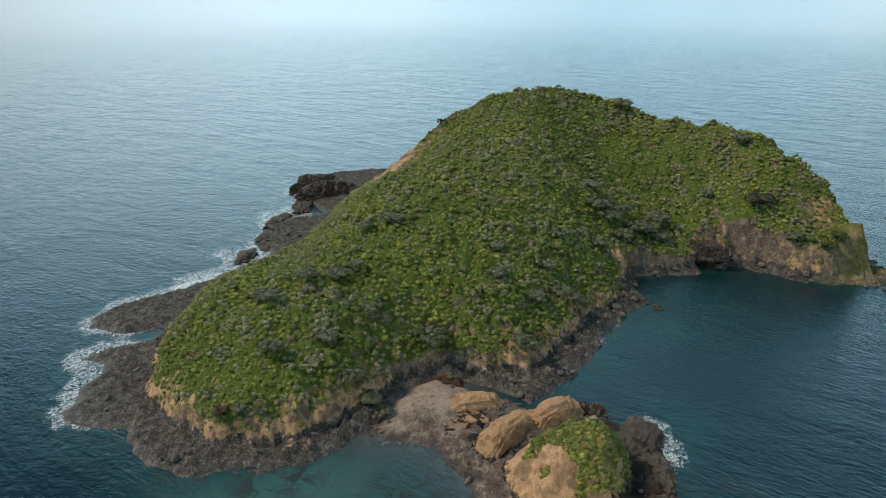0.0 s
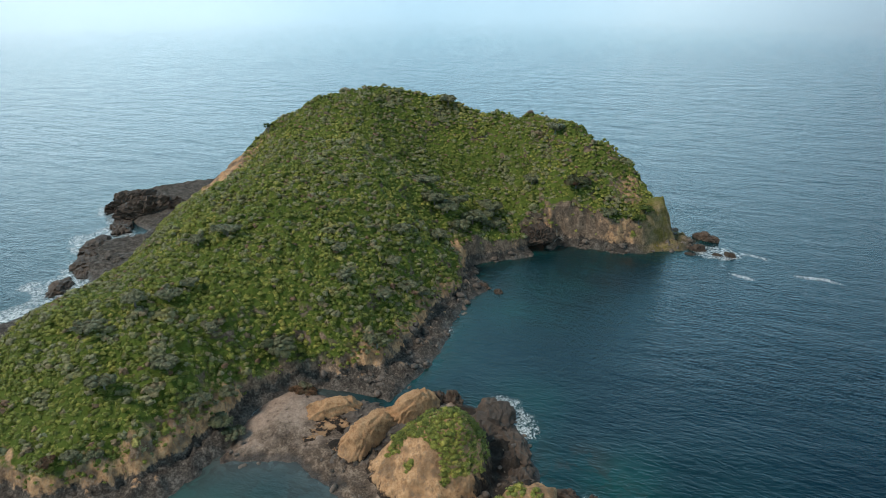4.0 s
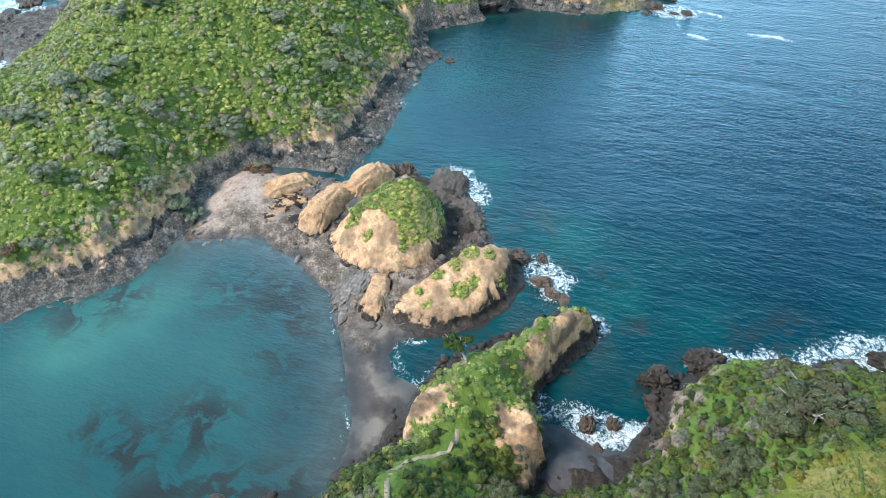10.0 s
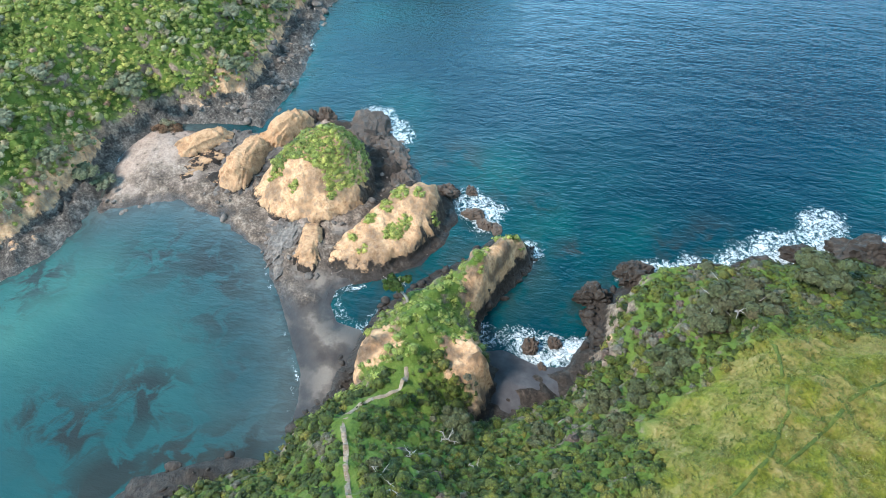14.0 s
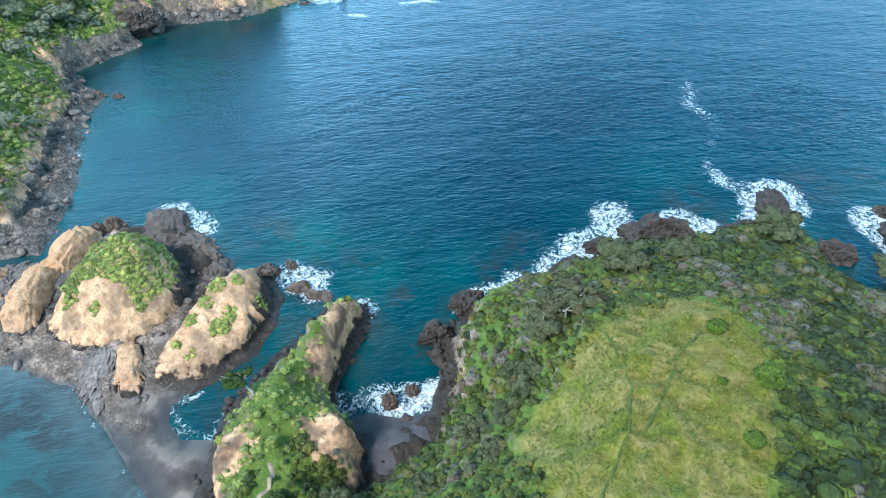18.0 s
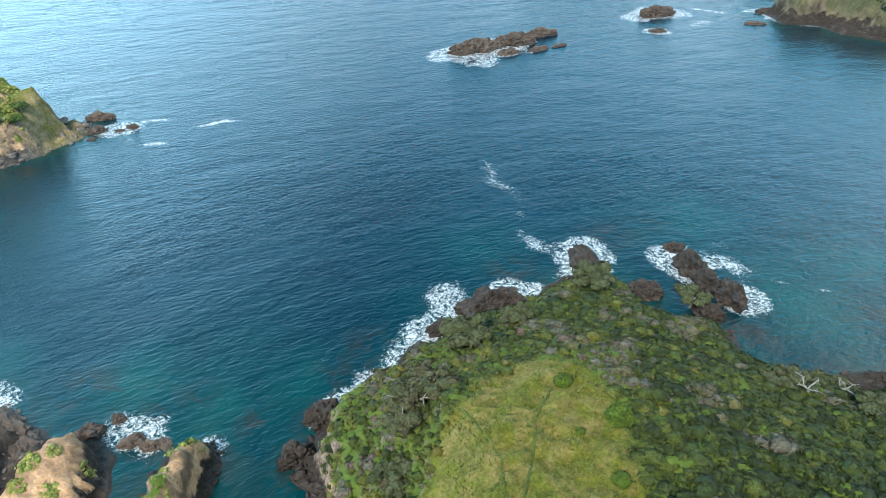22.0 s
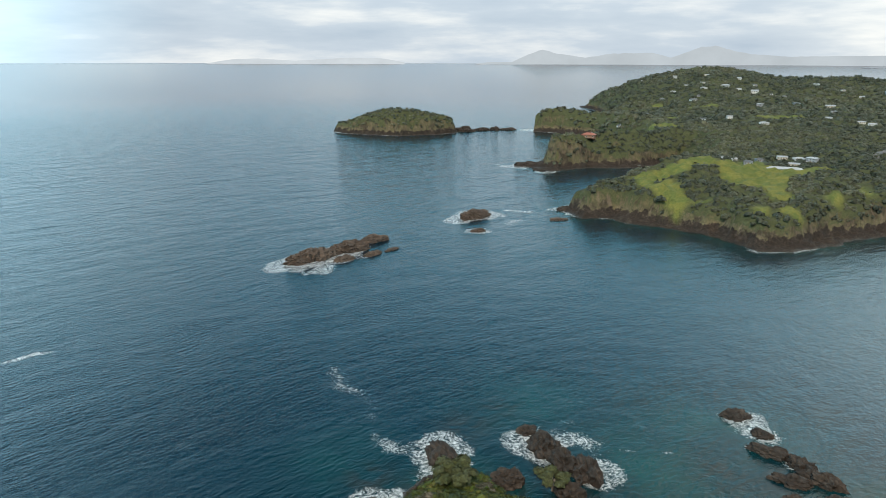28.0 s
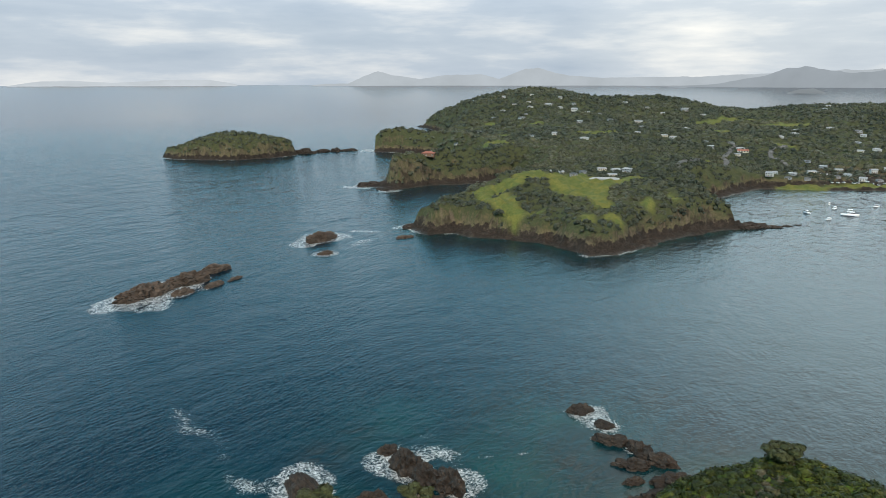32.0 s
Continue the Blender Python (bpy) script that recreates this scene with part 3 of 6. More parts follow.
def sea_material():
    """Deep blue water, greener where shallow, with dark weed and reef below and white foam."""
    m, n, l, bsdf = nodes_of("sea_water", 0.12, 0.5)
    bsdf.inputs["IOR"].default_value = 1.37
    p = place(n)
    shallow, foam, reef, milk = (attr_node(n, k) for k in ("shallow", "foam", "reef", "milk"))
    broad, mid = noise_node(n, l, 0.035, 4, 0.55, p, 0.4), noise_node(n, l, 0.16, 5, 0.6, p, 0.8)
    deep = mix_node(n, l, broad, (0.0004, 0.0095, 0.0178), (0.0008, 0.0172, 0.0300))
    teal = mix_node(n, l, mid, (0.0005, 0.027, 0.031), (0.0026, 0.070, 0.059))
    s = math_node(n, l, "MULTIPLY", shallow, span(n, l, broad, 0.3, 0.62, 0.45, 1.0))
    c = mix_node(n, l, s, deep, teal)
    c = mix_node(n, l, milk, c, mix_node(n, l, attr_node(n, "green"), mix_node(n, l, mid, (0.016, 0.058, 0.060), (0.030, 0.084, 0.080)), mix_node(n, l, mid, (0.042, 0.130, 0.102), (0.068, 0.170, 0.128))))
    c = mix_node(n, l, math_node(n, l, "MULTIPLY", milk, span(n, l, noise_node(n, l, 0.022, 3, 0.5, p), 0.42, 0.6)), c, (0.020, 0.062, 0.062))
    bed = mix_node(n, l, mid, (0.055, 0.066, 0.064), (0.110, 0.120, 0.112))
    c = mix_node(n, l, math_node(n, l, "MULTIPLY", attr_node(n, "sandy"), span(n, l, broad, 0.25, 0.6, 0.55, 0.95)), c, bed)
    weed = math_node(n, l, "MULTIPLY", reef, span(n, l, mid, 0.42, 0.56), True)
    c = mix_node(n, l, math_node(n, l, "MULTIPLY", weed, 0.85), c, mix_node(n, l, broad, (0.008, 0.011, 0.011), (0.036, 0.030, 0.023)))
    streak = noise_node(n, l, 0.55, 8, 0.68, p, 1.6)
    curd = noise_node(n, l, 1.5, 7, 0.72, p, 1.2)
    lace = math_node(n, l, "ADD", math_node(n, l, "MULTIPLY", streak, 0.55), math_node(n, l, "MULTIPLY", curd, 0.45))
    edge = math_node(n, l, "SUBTRACT", 0.86, math_node(n, l, "MULTIPLY", foam, 0.52))
    white = math_node(n, l, "MULTIPLY", math_node(n, l, "SUBTRACT", lace, edge), 5.0, True)
    c = mix_node(n, l, white, c, (0.80, 0.83, 0.84))
    l.new(c, bsdf.inputs["Base Color"])
    reach = n.new("ShaderNodeVectorMath")
    reach.operation = "LENGTH"
    l.new(p, reach.inputs[0])
    l.new(math_node(n, l, "ADD", span(n, l, reach.outputs["Value"], 300, 1800, 0.08, 0.14), math_node(n, l, "MULTIPLY", white, 0.6)), bsdf.inputs["Roughness"])
    turn = n.new("ShaderNodeMapping")
    turn.vector_type = "TEXTURE"
    turn.inputs["Rotation"].default_value = (0, 0, radians(56))
    turn.inputs["Scale"].default_value = (1.9, 0.95, 1.0)
    l.new(p, turn.inputs["Vector"])
    v = turn.outputs["Vector"]
    swell, wave = noise_node(n, l, 0.05, 2, 0.5, v, 0.3), noise_node(n, l, 0.21, 3, 0.6, v, 0.3)
    chop, ripple = noise_node(n, l, 0.66, 4, 0.62, v, 0.2), noise_node(n, l, 1.8, 3, 0.6, v)
    calm = math_node(n, l, "SUBTRACT", 1.0, math_node(n, l, "MULTIPLY", milk, 0.85))
    small = math_node(n, l, "ADD", math_node(n, l, "MULTIPLY", chop, 0.85), math_node(n, l, "MULTIPLY", ripple, 0.30))
    small = math_node(n, l, "MULTIPLY", small, span(n, l, reach.outputs["Value"], 250, 1600, 1.0, 0.14))
    large = math_node(n, l, "ADD", math_node(n, l, "MULTIPLY", swell, 1.7), math_node(n, l, "MULTIPLY", wave, 1.0))
    large = math_node(n, l, "MULTIPLY", large, span(n, l, reach.outputs["Value"], 250, 800, 1.0, 4.2))
    large = math_node(n, l, "MULTIPLY", large, span(n, l, reach.outputs["Value"], 900, 2300, 1.0, 0.08))
    h = math_node(n, l, "MULTIPLY", math_node(n, l, "ADD", large, small), calm)
    h = math_node(n, l, "ADD", h, math_node(n, l, "MULTIPLY", white, 0.12))
    bump_node(n, l, h, 1.0, 0.33, bsdf)
    return m


sea_mat = sea_material()


def leaf_material(name, stops, rough=0.6, speck=3.4, depth=0.5):
    m, n, l, bsdf = nodes_of(name, rough, 0.25)
    tint, rnd = attr_node(n, "tint"), n.new("ShaderNodeNewGeometry").outputs["Random Per Island"]
    p = place(n)
    f = math_node(n, l, "ADD", tint, math_node(n, l, "MULTIPLY", math_node(n, l, "SUBTRACT", noise_node(n, l, 2.5, 3, 0.6, p), 0.5), 0.12))
    c = ramp_node(n, l, f, stops)
    leafy = noise_node(n, l, speck, 4, 0.7, p)
    bump_node(n, l, leafy, 1.6 / speck, 0.9, bsdf)
    grain = span(n, l, leafy, 0.32, 0.68, 0.95 - depth, 0.95 + depth)
    k = math_node(n, l, "MULTIPLY", grain, math_node(n, l, "ADD", 0.74, math_node(n, l, "MULTIPLY", rnd, 0.5)))
    dark = n.new("ShaderNodeVectorMath")
    dark.operation = "SCALE"
    l.new(c, dark.inputs[0])
    l.new(k, dark.inputs["Scale"])
    l.new(dark.outputs[0], bsdf.inputs["Base Color"])
    bsdf.inputs["Subsurface Weight"].default_value = 0.0
    return m


ISLAND_LEAVES = [(0.0, (0.0901, 0.1183, 0.0287)), (0.25, (0.1925, 0.2249, 0.0468)), (0.45, (0.3028, 0.3106, 0.0665)), (0.62, (0.4426, 0.3846, 0.0996)), (0.72, (0.2206, 0.226, 0.1061)), (0.88, (0.2814, 0.2743, 0.1495)), (1.0, (0.2642, 0.1506, 0.1026))]
HEAD_LEAVES = [(0.0, (0.0194, 0.029, 0.0061)), (0.25, (0.0421, 0.0577, 0.009)), (0.45, (0.0769, 0.0909, 0.0129)), (0.62, (0.1375, 0.1214, 0.02)), (0.72, (0.0992, 0.0925, 0.0492)), (0.88, (0.1323, 0.1144, 0.09)), (1.0, (0.1125, 0.0599, 0.0425))]
leaf_mat = leaf_material("coastal_shrub_leaves", ISLAND_LEAVES, depth=0.36)
head_leaf_mat = leaf_material("headland_shrub_leaves", HEAD_LEAVES)
far_leaf_mat = leaf_material("distant_bush_leaves", [(0.0, (0.036, 0.045, 0.031)), (0.4, (0.060, 0.069, 0.046)), (0.7, (0.092, 0.096, 0.060)), (1.0, (0.138, 0.128, 0.076))], speck=0.9, depth=0.3)

# ---------- the sea: one sheet that reaches the horizon ----------
def graded(lo, hi, step, mids, reach):
    """Grid lines: fine from lo to hi, middling out to the two mids, then ever wider."""
    out = [np.arange(lo, hi + step, step)]
    for sign, start, mid_at in ((1, out[0][-1], mids[1]), (-1, lo, mids[0])):
        line, s = [start], step
        while abs(line[-1]) < reach:
            s = min(s * 1.05, 4.3) if sign * line[-1] < sign * mid_at else min(s * 1.12, 170)
            line.append(line[-1] + sign * s)
        out.append(np.array(line[1:]))
    return np.sort(np.concatenate(out))


gx, gy = graded(-290, 80, 1.6, (-450, 480), 4850), graded(-145, 215, 1.6, (-150, 1120), 4850)
SX, SY = np.meshgrid(gx, gy)
sr = np.hypot(SX, SY)
far = np.clip((sr - 2300) / 2500, 0, 1)
SZ = np.where(sr > 2300, 110 - sr * (110 / np.maximum(sr, 1) * (1 - far ** 2) + 0.0058 * far ** 2), 0.0)

# sea rocks: x, y, length, width, height, heading
ROCKS = [(-141, 36, 19, 10, 3.0, 165), (-129, 38, 16, 8, 2.7, 5), (-118, 37, 12, 7, 2.2, -20), (-153, 23, 6, 4.5, 3.0, 30), (-111, 46, 7, 4, 2.2, 70), (-101, 49, 5.5, 3.0, 2.0, 60), (-97, 50, 4, 2.6, 1.6, 20), (-95, 52, 4.5, 2.6, 0.9, 0), (-109, 52, 3.5, 2.4, 1.4, 0), (-152, 27, 5, 4, 3.5, 30), (-62, 44, 3.6, 3.2, 2.4, 0), (-61, 49, 2.8, 2.6, 1.6, 0), (-57, 44, 2.2, 1.8, 1.0, 0)]
ROCKS_N = [(-68, 62, 7, 5, 4, 60), (-70, 74, 8, 6, 3.6, 75), (-65, 88, 9, 4.5, 2.6, 75), (-62, 100, 9, 5, 2.4, 70), (-61, 112, 8, 5, 2.6, 65), (-56, 124, 13, 8, 4.4, 60), (-52, 130, 9, 7, 3.6, 20), (-38, 157, 13, 7, 4.2, -50), (-32, 150, 8, 6, 3, 0), (-17, 178, 6, 4.5, 2.0, 20), (-11, 170, 11, 8, 4.4, -60), (-5, 164, 11, 7, 4.0, -40), (2, 160, 10, 7, 4.6, -70), (-19, 152, 9, 6, 3.4, 10), (-2, 150, 8, 6, 3, 0)]
ROCKS_S = [(47, 203, 9, 5, 2.6, 10), (53, 193, 6, 4, 1.8, -10), (53, 183, 11, 5, 2.6, -20), (60, 178, 8, 5, 2.8, -30), (56, 170, 10, 5, 2.2, -10), (64, 172, 10, 5, 3.0, -35), (66, 162, 12, 6, 2.4, 0), (54, 162, 6, 3, 1.6, 10)]
REEF = [(-158, 328, 30, 12, 6.0, 58), (-144, 350, 26, 11, 5.5, 50), (-137, 372, 20, 7, 4.0, 40), (-139, 331, 11, 5, 3, 50), (-127, 345, 12, 4.5, 2.4, 60), (-119, 358, 11, 3, 1.6, 60), (-87, 452, 28, 11, 5, 55), (-77, 414, 10, 5, 2.2, 40), (-28, 459, 11, 4.5, 1.8, 20)]
WEST = [(-354, -114, 30, 13, 6, -35), (-338, -100, 30, 15, 8, -55), (-318, -108, 20, 9, 3.0, 10), (-292, -112, 26, 10, 2.6, 5), (-272, -110, 24, 9, 2.2, 15), (-250, -112, 16, 8, 2.0, 0)]
CHAIN = [(-214, 1024, 28.6, 14, 7.2, 0), (-192, 1046, 24.2, 9, 4.2, 20), (-172, 1056, 15.4, 9, 5.4, 0), (-152, 1064, 24.2, 10, 3.6, 10), (-78, 702, 28.6, 12, 4.2, 20), (-62, 672, 17.6, 8, 2.4, -40), (236, 490, 24.2, 10, 4.2, 10), (252, 492, 17.6, 6, 1.8, -10), (268, 496, 8.8, 4, 1.0, 10), (278, 500, 5.5, 3, 0.7, 0), (-24, 494, 15.4, 8, 3.0, 30)]
ISLET_E = [(-257, 163, 10, 4.5, 3.2, 40), (-246, 153, 7, 4, 2.4, 70), (-242, 147, 5, 2.6, 0.8, 60), (-237, 163, 4.5, 2.6, 1.8, 40), (-239, 158, 5, 2, 1.0, 60), (-224, 51, 6, 4, 1.6, 40), (-219, 56, 4, 3, 1.2, 0)]
ALL_ROCKS = ROCKS + ROCKS_N + ROCKS_S + REEF + WEST + CHAIN + ISLET_E

near = (SX > -470) & (SX < 500) & (SY > -260) & (SY < 1180)
qx, qy = SX[near], SY[near]
gap = np.full(qx.shape, 1e9)
for outline in (ISLAND_COAST, HEAD_COAST, ISTHMUS_COAST, FAR_COAST, ISLE_COAST):
    gap = np.minimum(gap, -inside(qx, qy, outline) - (5.0 * fbm(qx, qy, 45, 570) if outline is FAR_COAST else 0))
land_gap = gap.copy()
for x, y, ln, wd, ht, hd in ALL_ROCKS:
    c, s = math.cos(radians(hd)), math.sin(radians(hd))
    u, v = (qx - x) * c + (qy - y) * s, -(qx - x) * s + (qy - y) * c
    gap = np.minimum(gap, (np.sqrt((u / (ln / 2)) ** 2 + (v / (wd / 2)) ** 2) - 1) * min(ln, wd) / 2)


# reef and weed seen through the water
REEFS = [(-80, -29, 8.0, 1.23), (-77, -41, 7.2, 1.17), (-83, -47, 5.8, 1.1), (-138, -14, 7.2, 1.04), (-117, -21, 10.2, 0.98), (-110, -12, 8.7, 1.04), (-102, -9, 7.2, 0.91), (-93, -13, 7.2, 0.78), (-116, -56, 7.2, 1.17), (-120, -48, 7.2, 1.17), (-64, -36, 8.7, 1.3), (-63, -25, 8.7, 1.3), (-62, -15, 7.2, 1.17), (-79, -10, 5.8, 0.65)]
WEEDS = [(-120, 51, 4.5, 1.2), (-81.6, 65.3, 3.6, 1.3), (-99, 66, 4, 0.8), (-70, 90, 4, 0.9), (-119, 54, 7, 0.9), (-124, 56, 6, 0.8), (-108, 62, 6, 0.6), (-81, 65, 4.2, 1.15), (-103, 56, 5, 0.7), (-74, 86, 6, 0.8), (-74, 98, 6, 0.8), (-56, 144, 7, 0.9), (-36, 176, 8, 0.9), (-27, 190, 7, 0.7), (9, 148, 8, 0.9), (-13, 168, 5, 0.8), (78, 212, 7, 0.5), (85, 180, 7, 0.6), (36, 170, 8, 0.8), (20, 208, 8, 0.5), (-240, 118, 7, 0.8), (-228, 57, 6, 0.9)]
# how open to the swell each stretch of shore is
SURF = [(-148, 41, 9, 1.1), (-136, 45, 9, 0.9), (-122, 44, 7, 0.7), (-60, 112, 30, 1.15), (-66, 84, 18, 1.0), (-50, 134, 12, 1.3), (-38, 160, 16, 1.2), (-4, 176, 18, 1.35), (6, 164, 12, 1.2), (-18, 172, 10, 1.0), (50, 197, 14, 1.1), (60, 176, 12, 0.5), (-152, 338, 30, 1.1), (-166, 318, 24, 1.9), (-150, 310, 18, 1.8), (-86, 452, 28, 1.6), (-78, 414, 14, 1.0), (-28, 460, 14, 0.4), (-240, 160, 14, 1.0), (-263, 170, 12, 1.0), (-142, 46, 10, 0.75), (-130, 47, 9, 0.6), (-104, 51, 10, 1.0), (-97, 46, 8, 0.7), (-66, 42, 10, 0.85), (-60, 47, 8, 0.8), (-84, 16, 9, 0.65), (-190, 37, 16, 0.5), (-215, 52, 10, 0.4), (-175, 30, 10, 0.35), (-225, -124, 24, 1.5), (-262, -116, 26, 1.3), (-300, -120, 26, 1.1), (-340, -122, 26, 1.0), (-200, -138, 25, 1.1), (-160, -132, 22, 1.2), (-134, -114, 16, 1.1), (-122, -88, 12, 0.4), (-85, 57, 7, 0.7), (-80, 0, 8, 0.25), (-100, -2, 8, 0.3), (-72, -3, 8, 0.25), (-20, 500, 30, 1.1), (-90, 700, 40, 1.3), (-55, 660, 30, 1.2), (30, 468, 40, 0.75), (100, 410, 46, 0.7), (-20, 490, 22, 1.1), (-90, 1080, 60, 1.1), (-60, 1640, 60, 1), (-400, 960, 40, 1), (-330, 940, 60, 0.8), (-240, 985, 40, 0.7), (-200, 1040, 30, 0.6)]
surf = blobs(qx, qy, SURF) * np.clip(0.92 + 0.75 * fbm(qx, qy, 14, 74), 0.2, 1.3)
wob = fbm(qx, qy, 10, 71)
reach = 2.2 + 8.5 * surf * (1 + 1.1 * wob)
foam_q = np.clip(surf * np.exp(-np.maximum(gap, 0) / reach) * 1.5, 0, 0.9)
foam_q = np.maximum(foam_q, np.clip(surf * 1.2, 0, 1) * 0.70 * np.exp(-np.maximum(gap - 2, 0) / 11) * (0.74 + 0.8 * fbm(qx, qy, 7, 76)))
foam_q = np.minimum(foam_q, 0.79)
foam_q = np.maximum(foam_q, 0.5 * np.exp(-np.maximum(gap, 0) / 2.2) * (0.9 + 0.9 * fbm(qx, qy, 14, 77)) * (np.hypot(qx + 88, qy + 46) > 52))
# swash lines on the two small beaches and drifting foam
for arc, width, amp in (([(-64, -5.5), (-68, -2.8), (-74, -0.9), (-82, -0.7), (-92, -0.7), (-100, -0.8), (-106, -1.5)], 1.1, 0.78), ([(-71, 38), (-66, 39), (-60.5, 42), (-57.5, 46.5), (-58, 53)], 3.6, 0.86), ([(-90, 18), (-91, 13), (-87, 11), (-82, 12.5), (-80, 15.5)], 1.7, 0.82), ([(-92, 203), (-82, 190), (-74, 188), (-66, 175), (-62, 166), (-55, 160), (-46, 161)], 5.0, 0.7), ([(-58, 162), (-68, 150), (-84, 140), (-98, 128)], 3.4, 0.54), ([(-30, 168), (-22, 167)], 2.0, 0.8), ([(8, 174), (22, 176), (30, 178)], 1.3, 0.7), ([(-150, 312), (-120, 330)], 4, 0.3), ([(-60, 440), (-45, 470), (-30, 480)], 10, 0.7), ([(-100, 470), (-70, 480), (-50, 478)], 6, 0.8), ([(-214, 176), (-209, 186), (-204, 190)], 2.5, 0.8), ([(-231, 156), (-222, 152), (-214, 158)], 2.2, 0.8), ([(-238, 170), (-231, 176)], 3, 0.8), ([(-218, -126), (-232, -118), (-246, -108), (-252, -104)], 5.5, 0.86), ([(-262, -115), (-285, -120), (-308, -114)], 4.0, 0.72), ([(-352, -128), (-332, -116), (-316, -105)], 4.0, 0.72), ([(-188, -122), (-182, -131), (-180, -140)], 2.5, 0.7)):
    line = np.full(qx.shape, 1e9)
    for (ax, ay), (bx, by) in zip(arc, arc[1:]):
        t = np.clip(((qx - ax) * (bx - ax) + (qy - ay) * (by - ay)) / ((bx - ax) ** 2 + (by - ay) ** 2), 0, 1)
        line = np.minimum(line, np.hypot(qx - ax - t * (bx - ax), qy - ay - t * (by - ay)))
    torn = np.clip(0.86 + 0.5 * fbm(qx, qy, 5 + width, 78), 0, 1.1)
    foam_q = np.maximum(foam_q, amp * torn * np.exp(-(line / width / (0.6 + 0.8 * torn)) ** 2))
green_bay = blobs(qx, qy, [(-122, -40, 22, 1.0), (-106, -56, 16, 0.8), (-126, -22, 10, 0.6), (-96, -28, 14, 0.35)])
bay = np.clip(1.25 - np.hypot((qx + 88) / 46, (qy + 46) / 42) ** 2, 0, 1) * (0.75 + 0.35 * fbm(qx, qy, 22, 73))
shallow_q = np.maximum(np.exp(-np.maximum(land_gap, 0) / 9) * 0.85, blobs(qx, qy, [(-111, 60, 15, 1.0), (-92, 60, 15, 1.05), (-79, 78, 12, 0.8), (-150, 47, 14, 0.6), (-78, 70, 14, 0.6), (-225, 75, 30, 0.6), (-240, 100, 22, 0.55), (20, 165, 32, 0.75), (-20, 195, 24, 0.5), (40, 190, 30, 0.7), (-64, 150, 18, 0.5), (-98, 74, 22, 0.5), (-82, 84, 16, 0.4), (-70, 118, 14, 0.3), (-205, 60, 22, 0.6)]))
reef_q = np.maximum(np.exp(-np.maximum(land_gap, 0) / 4.5) * 0.8, blobs(qx, qy, REEFS + WEEDS))
sandy = np.exp(-np.maximum(-inside(qx, qy, ISTHMUS_COAST), 0) / 7.5) * np.clip((4 - qy) / 6, 0, 1) * (qy > -45)
fields = {"green": green_bay, "sandy": sandy, "shallow": shallow_q, "foam": foam_q, "reef": reef_q, "milk": bay}
sea_attrs = {}
for key, values in fields.items():
    whole = np.zeros(SX.shape)
    whole[near] = values
    sea_attrs[key] = whole.ravel()


def grid_faces(ny, nx, keep=None):
    i = (np.arange(ny - 1)[:, None] * nx + np.arange(nx - 1)[None, :])
    q = np.stack([i, i + 1, i + nx + 1, i + nx], -1).reshape(-1, 4)
    return q if keep is None else q[keep.ravel()]


sea = part("water", mesh_np("water", np.c_[SX.ravel(), SY.ravel(), SZ.ravel()], quads=grid_faces(*SX.shape), attrs=sea_attrs), sea_mat)
tagged(sea, "blue-green sea with wind ripples and white foam", "sea", kind="structure")


def ground_sheet(name, height, xs, ys, material, label, category, bottom=-1.2, lawn=None, slip=None):
    """The surface of a landmass, dropped where it lies well under water."""
    X, Y = np.meshgrid(xs, ys)
    Z = height(X, Y)
    ok = Z > bottom
    keep = ok[:-1, :-1] | ok[1:, :-1] | ok[:-1, 1:] | ok[1:, 1:]
    # sideways jitter gives steep faces broken edges
    step = np.gradient(X, axis=1)
    s = np.clip(np.hypot(np.gradient(Z, axis=0), np.gradient(Z, axis=1)) / step / 1.5, 0, 1)
    k = step.min()
    XX = X + s * (step * 0.4 * fbm(X + 3.1 * Z, Y, 2.5 * k, 5, 2) + (0.5 + 0.5 * k) * fbm(X * 0.4 + 1.3 * Z, Y, 3.2 + k, 6, 2))
    YY = Y + s * (step * 0.4 * fbm(X, Y + 3.1 * Z, 2.5 * k, 8, 2) + (0.5 + 0.5 * k) * fbm(X, Y * 0.4 + 1.3 * Z, 3.2 + k, 9, 2))
    used = np.zeros(X.size, bool)
    q = grid_faces(*X.shape, keep)
    used[q.ravel()] = True
    index = np.cumsum(used) - 1
    v = np.c_[XX.ravel(), YY.ravel(), Z.ravel()][used]
    attrs = {key: f(X, Y).ravel()[used] for key, f in (("lawn", lawn), ("slip", slip)) if f}
    return tagged(part(name, mesh_np(name, v, quads=index[q], attrs=attrs), material), label, category, kind="structure")


GRASS_PATCH = [(-19, 34), (-25, 41), (-30, 45), (-33, 53), (-34, 64), (-33, 71), (-31, 79), (-24, 87), (-19, 86), (-14, 82), (-9, 75), (-1, 59), (2, 40), (-10, 28)]


def head_lawn(x, y):
    return np.clip((inside(x, y, GRASS_PATCH) + 2.6 * fbm(x, y, 8, 75)) / 1.5 + 0.5, 0, 1)


# pasture on the far shore: centre, half sizes, heading
FIELDS = [(153, 472, 6, 7, 0), (118, 437, 6, 5, 0), (100, 437, 4, 7, 20), (64, 462, 7, 4, 0), (176, 492, 5, 8, 0), (71, 854, 20, 30, 10), (93, 977, 18, 20, 0), (233, 983, 34, 12, 5), (398, 1012, 40, 12, 0), (480, 1140, 55, 22, 5), (560, 1080, 40, 16, -10), (310, 772, 15, 8, 30), (372, 672, 34, 10, 0), (450, 676, 50, 10, 0), (151, 1129, 26, 12, 0), (87, 1179, 18, 10, 0), (336, 1138, 24, 12, 0), (470, 900, 14, 22, 30)]


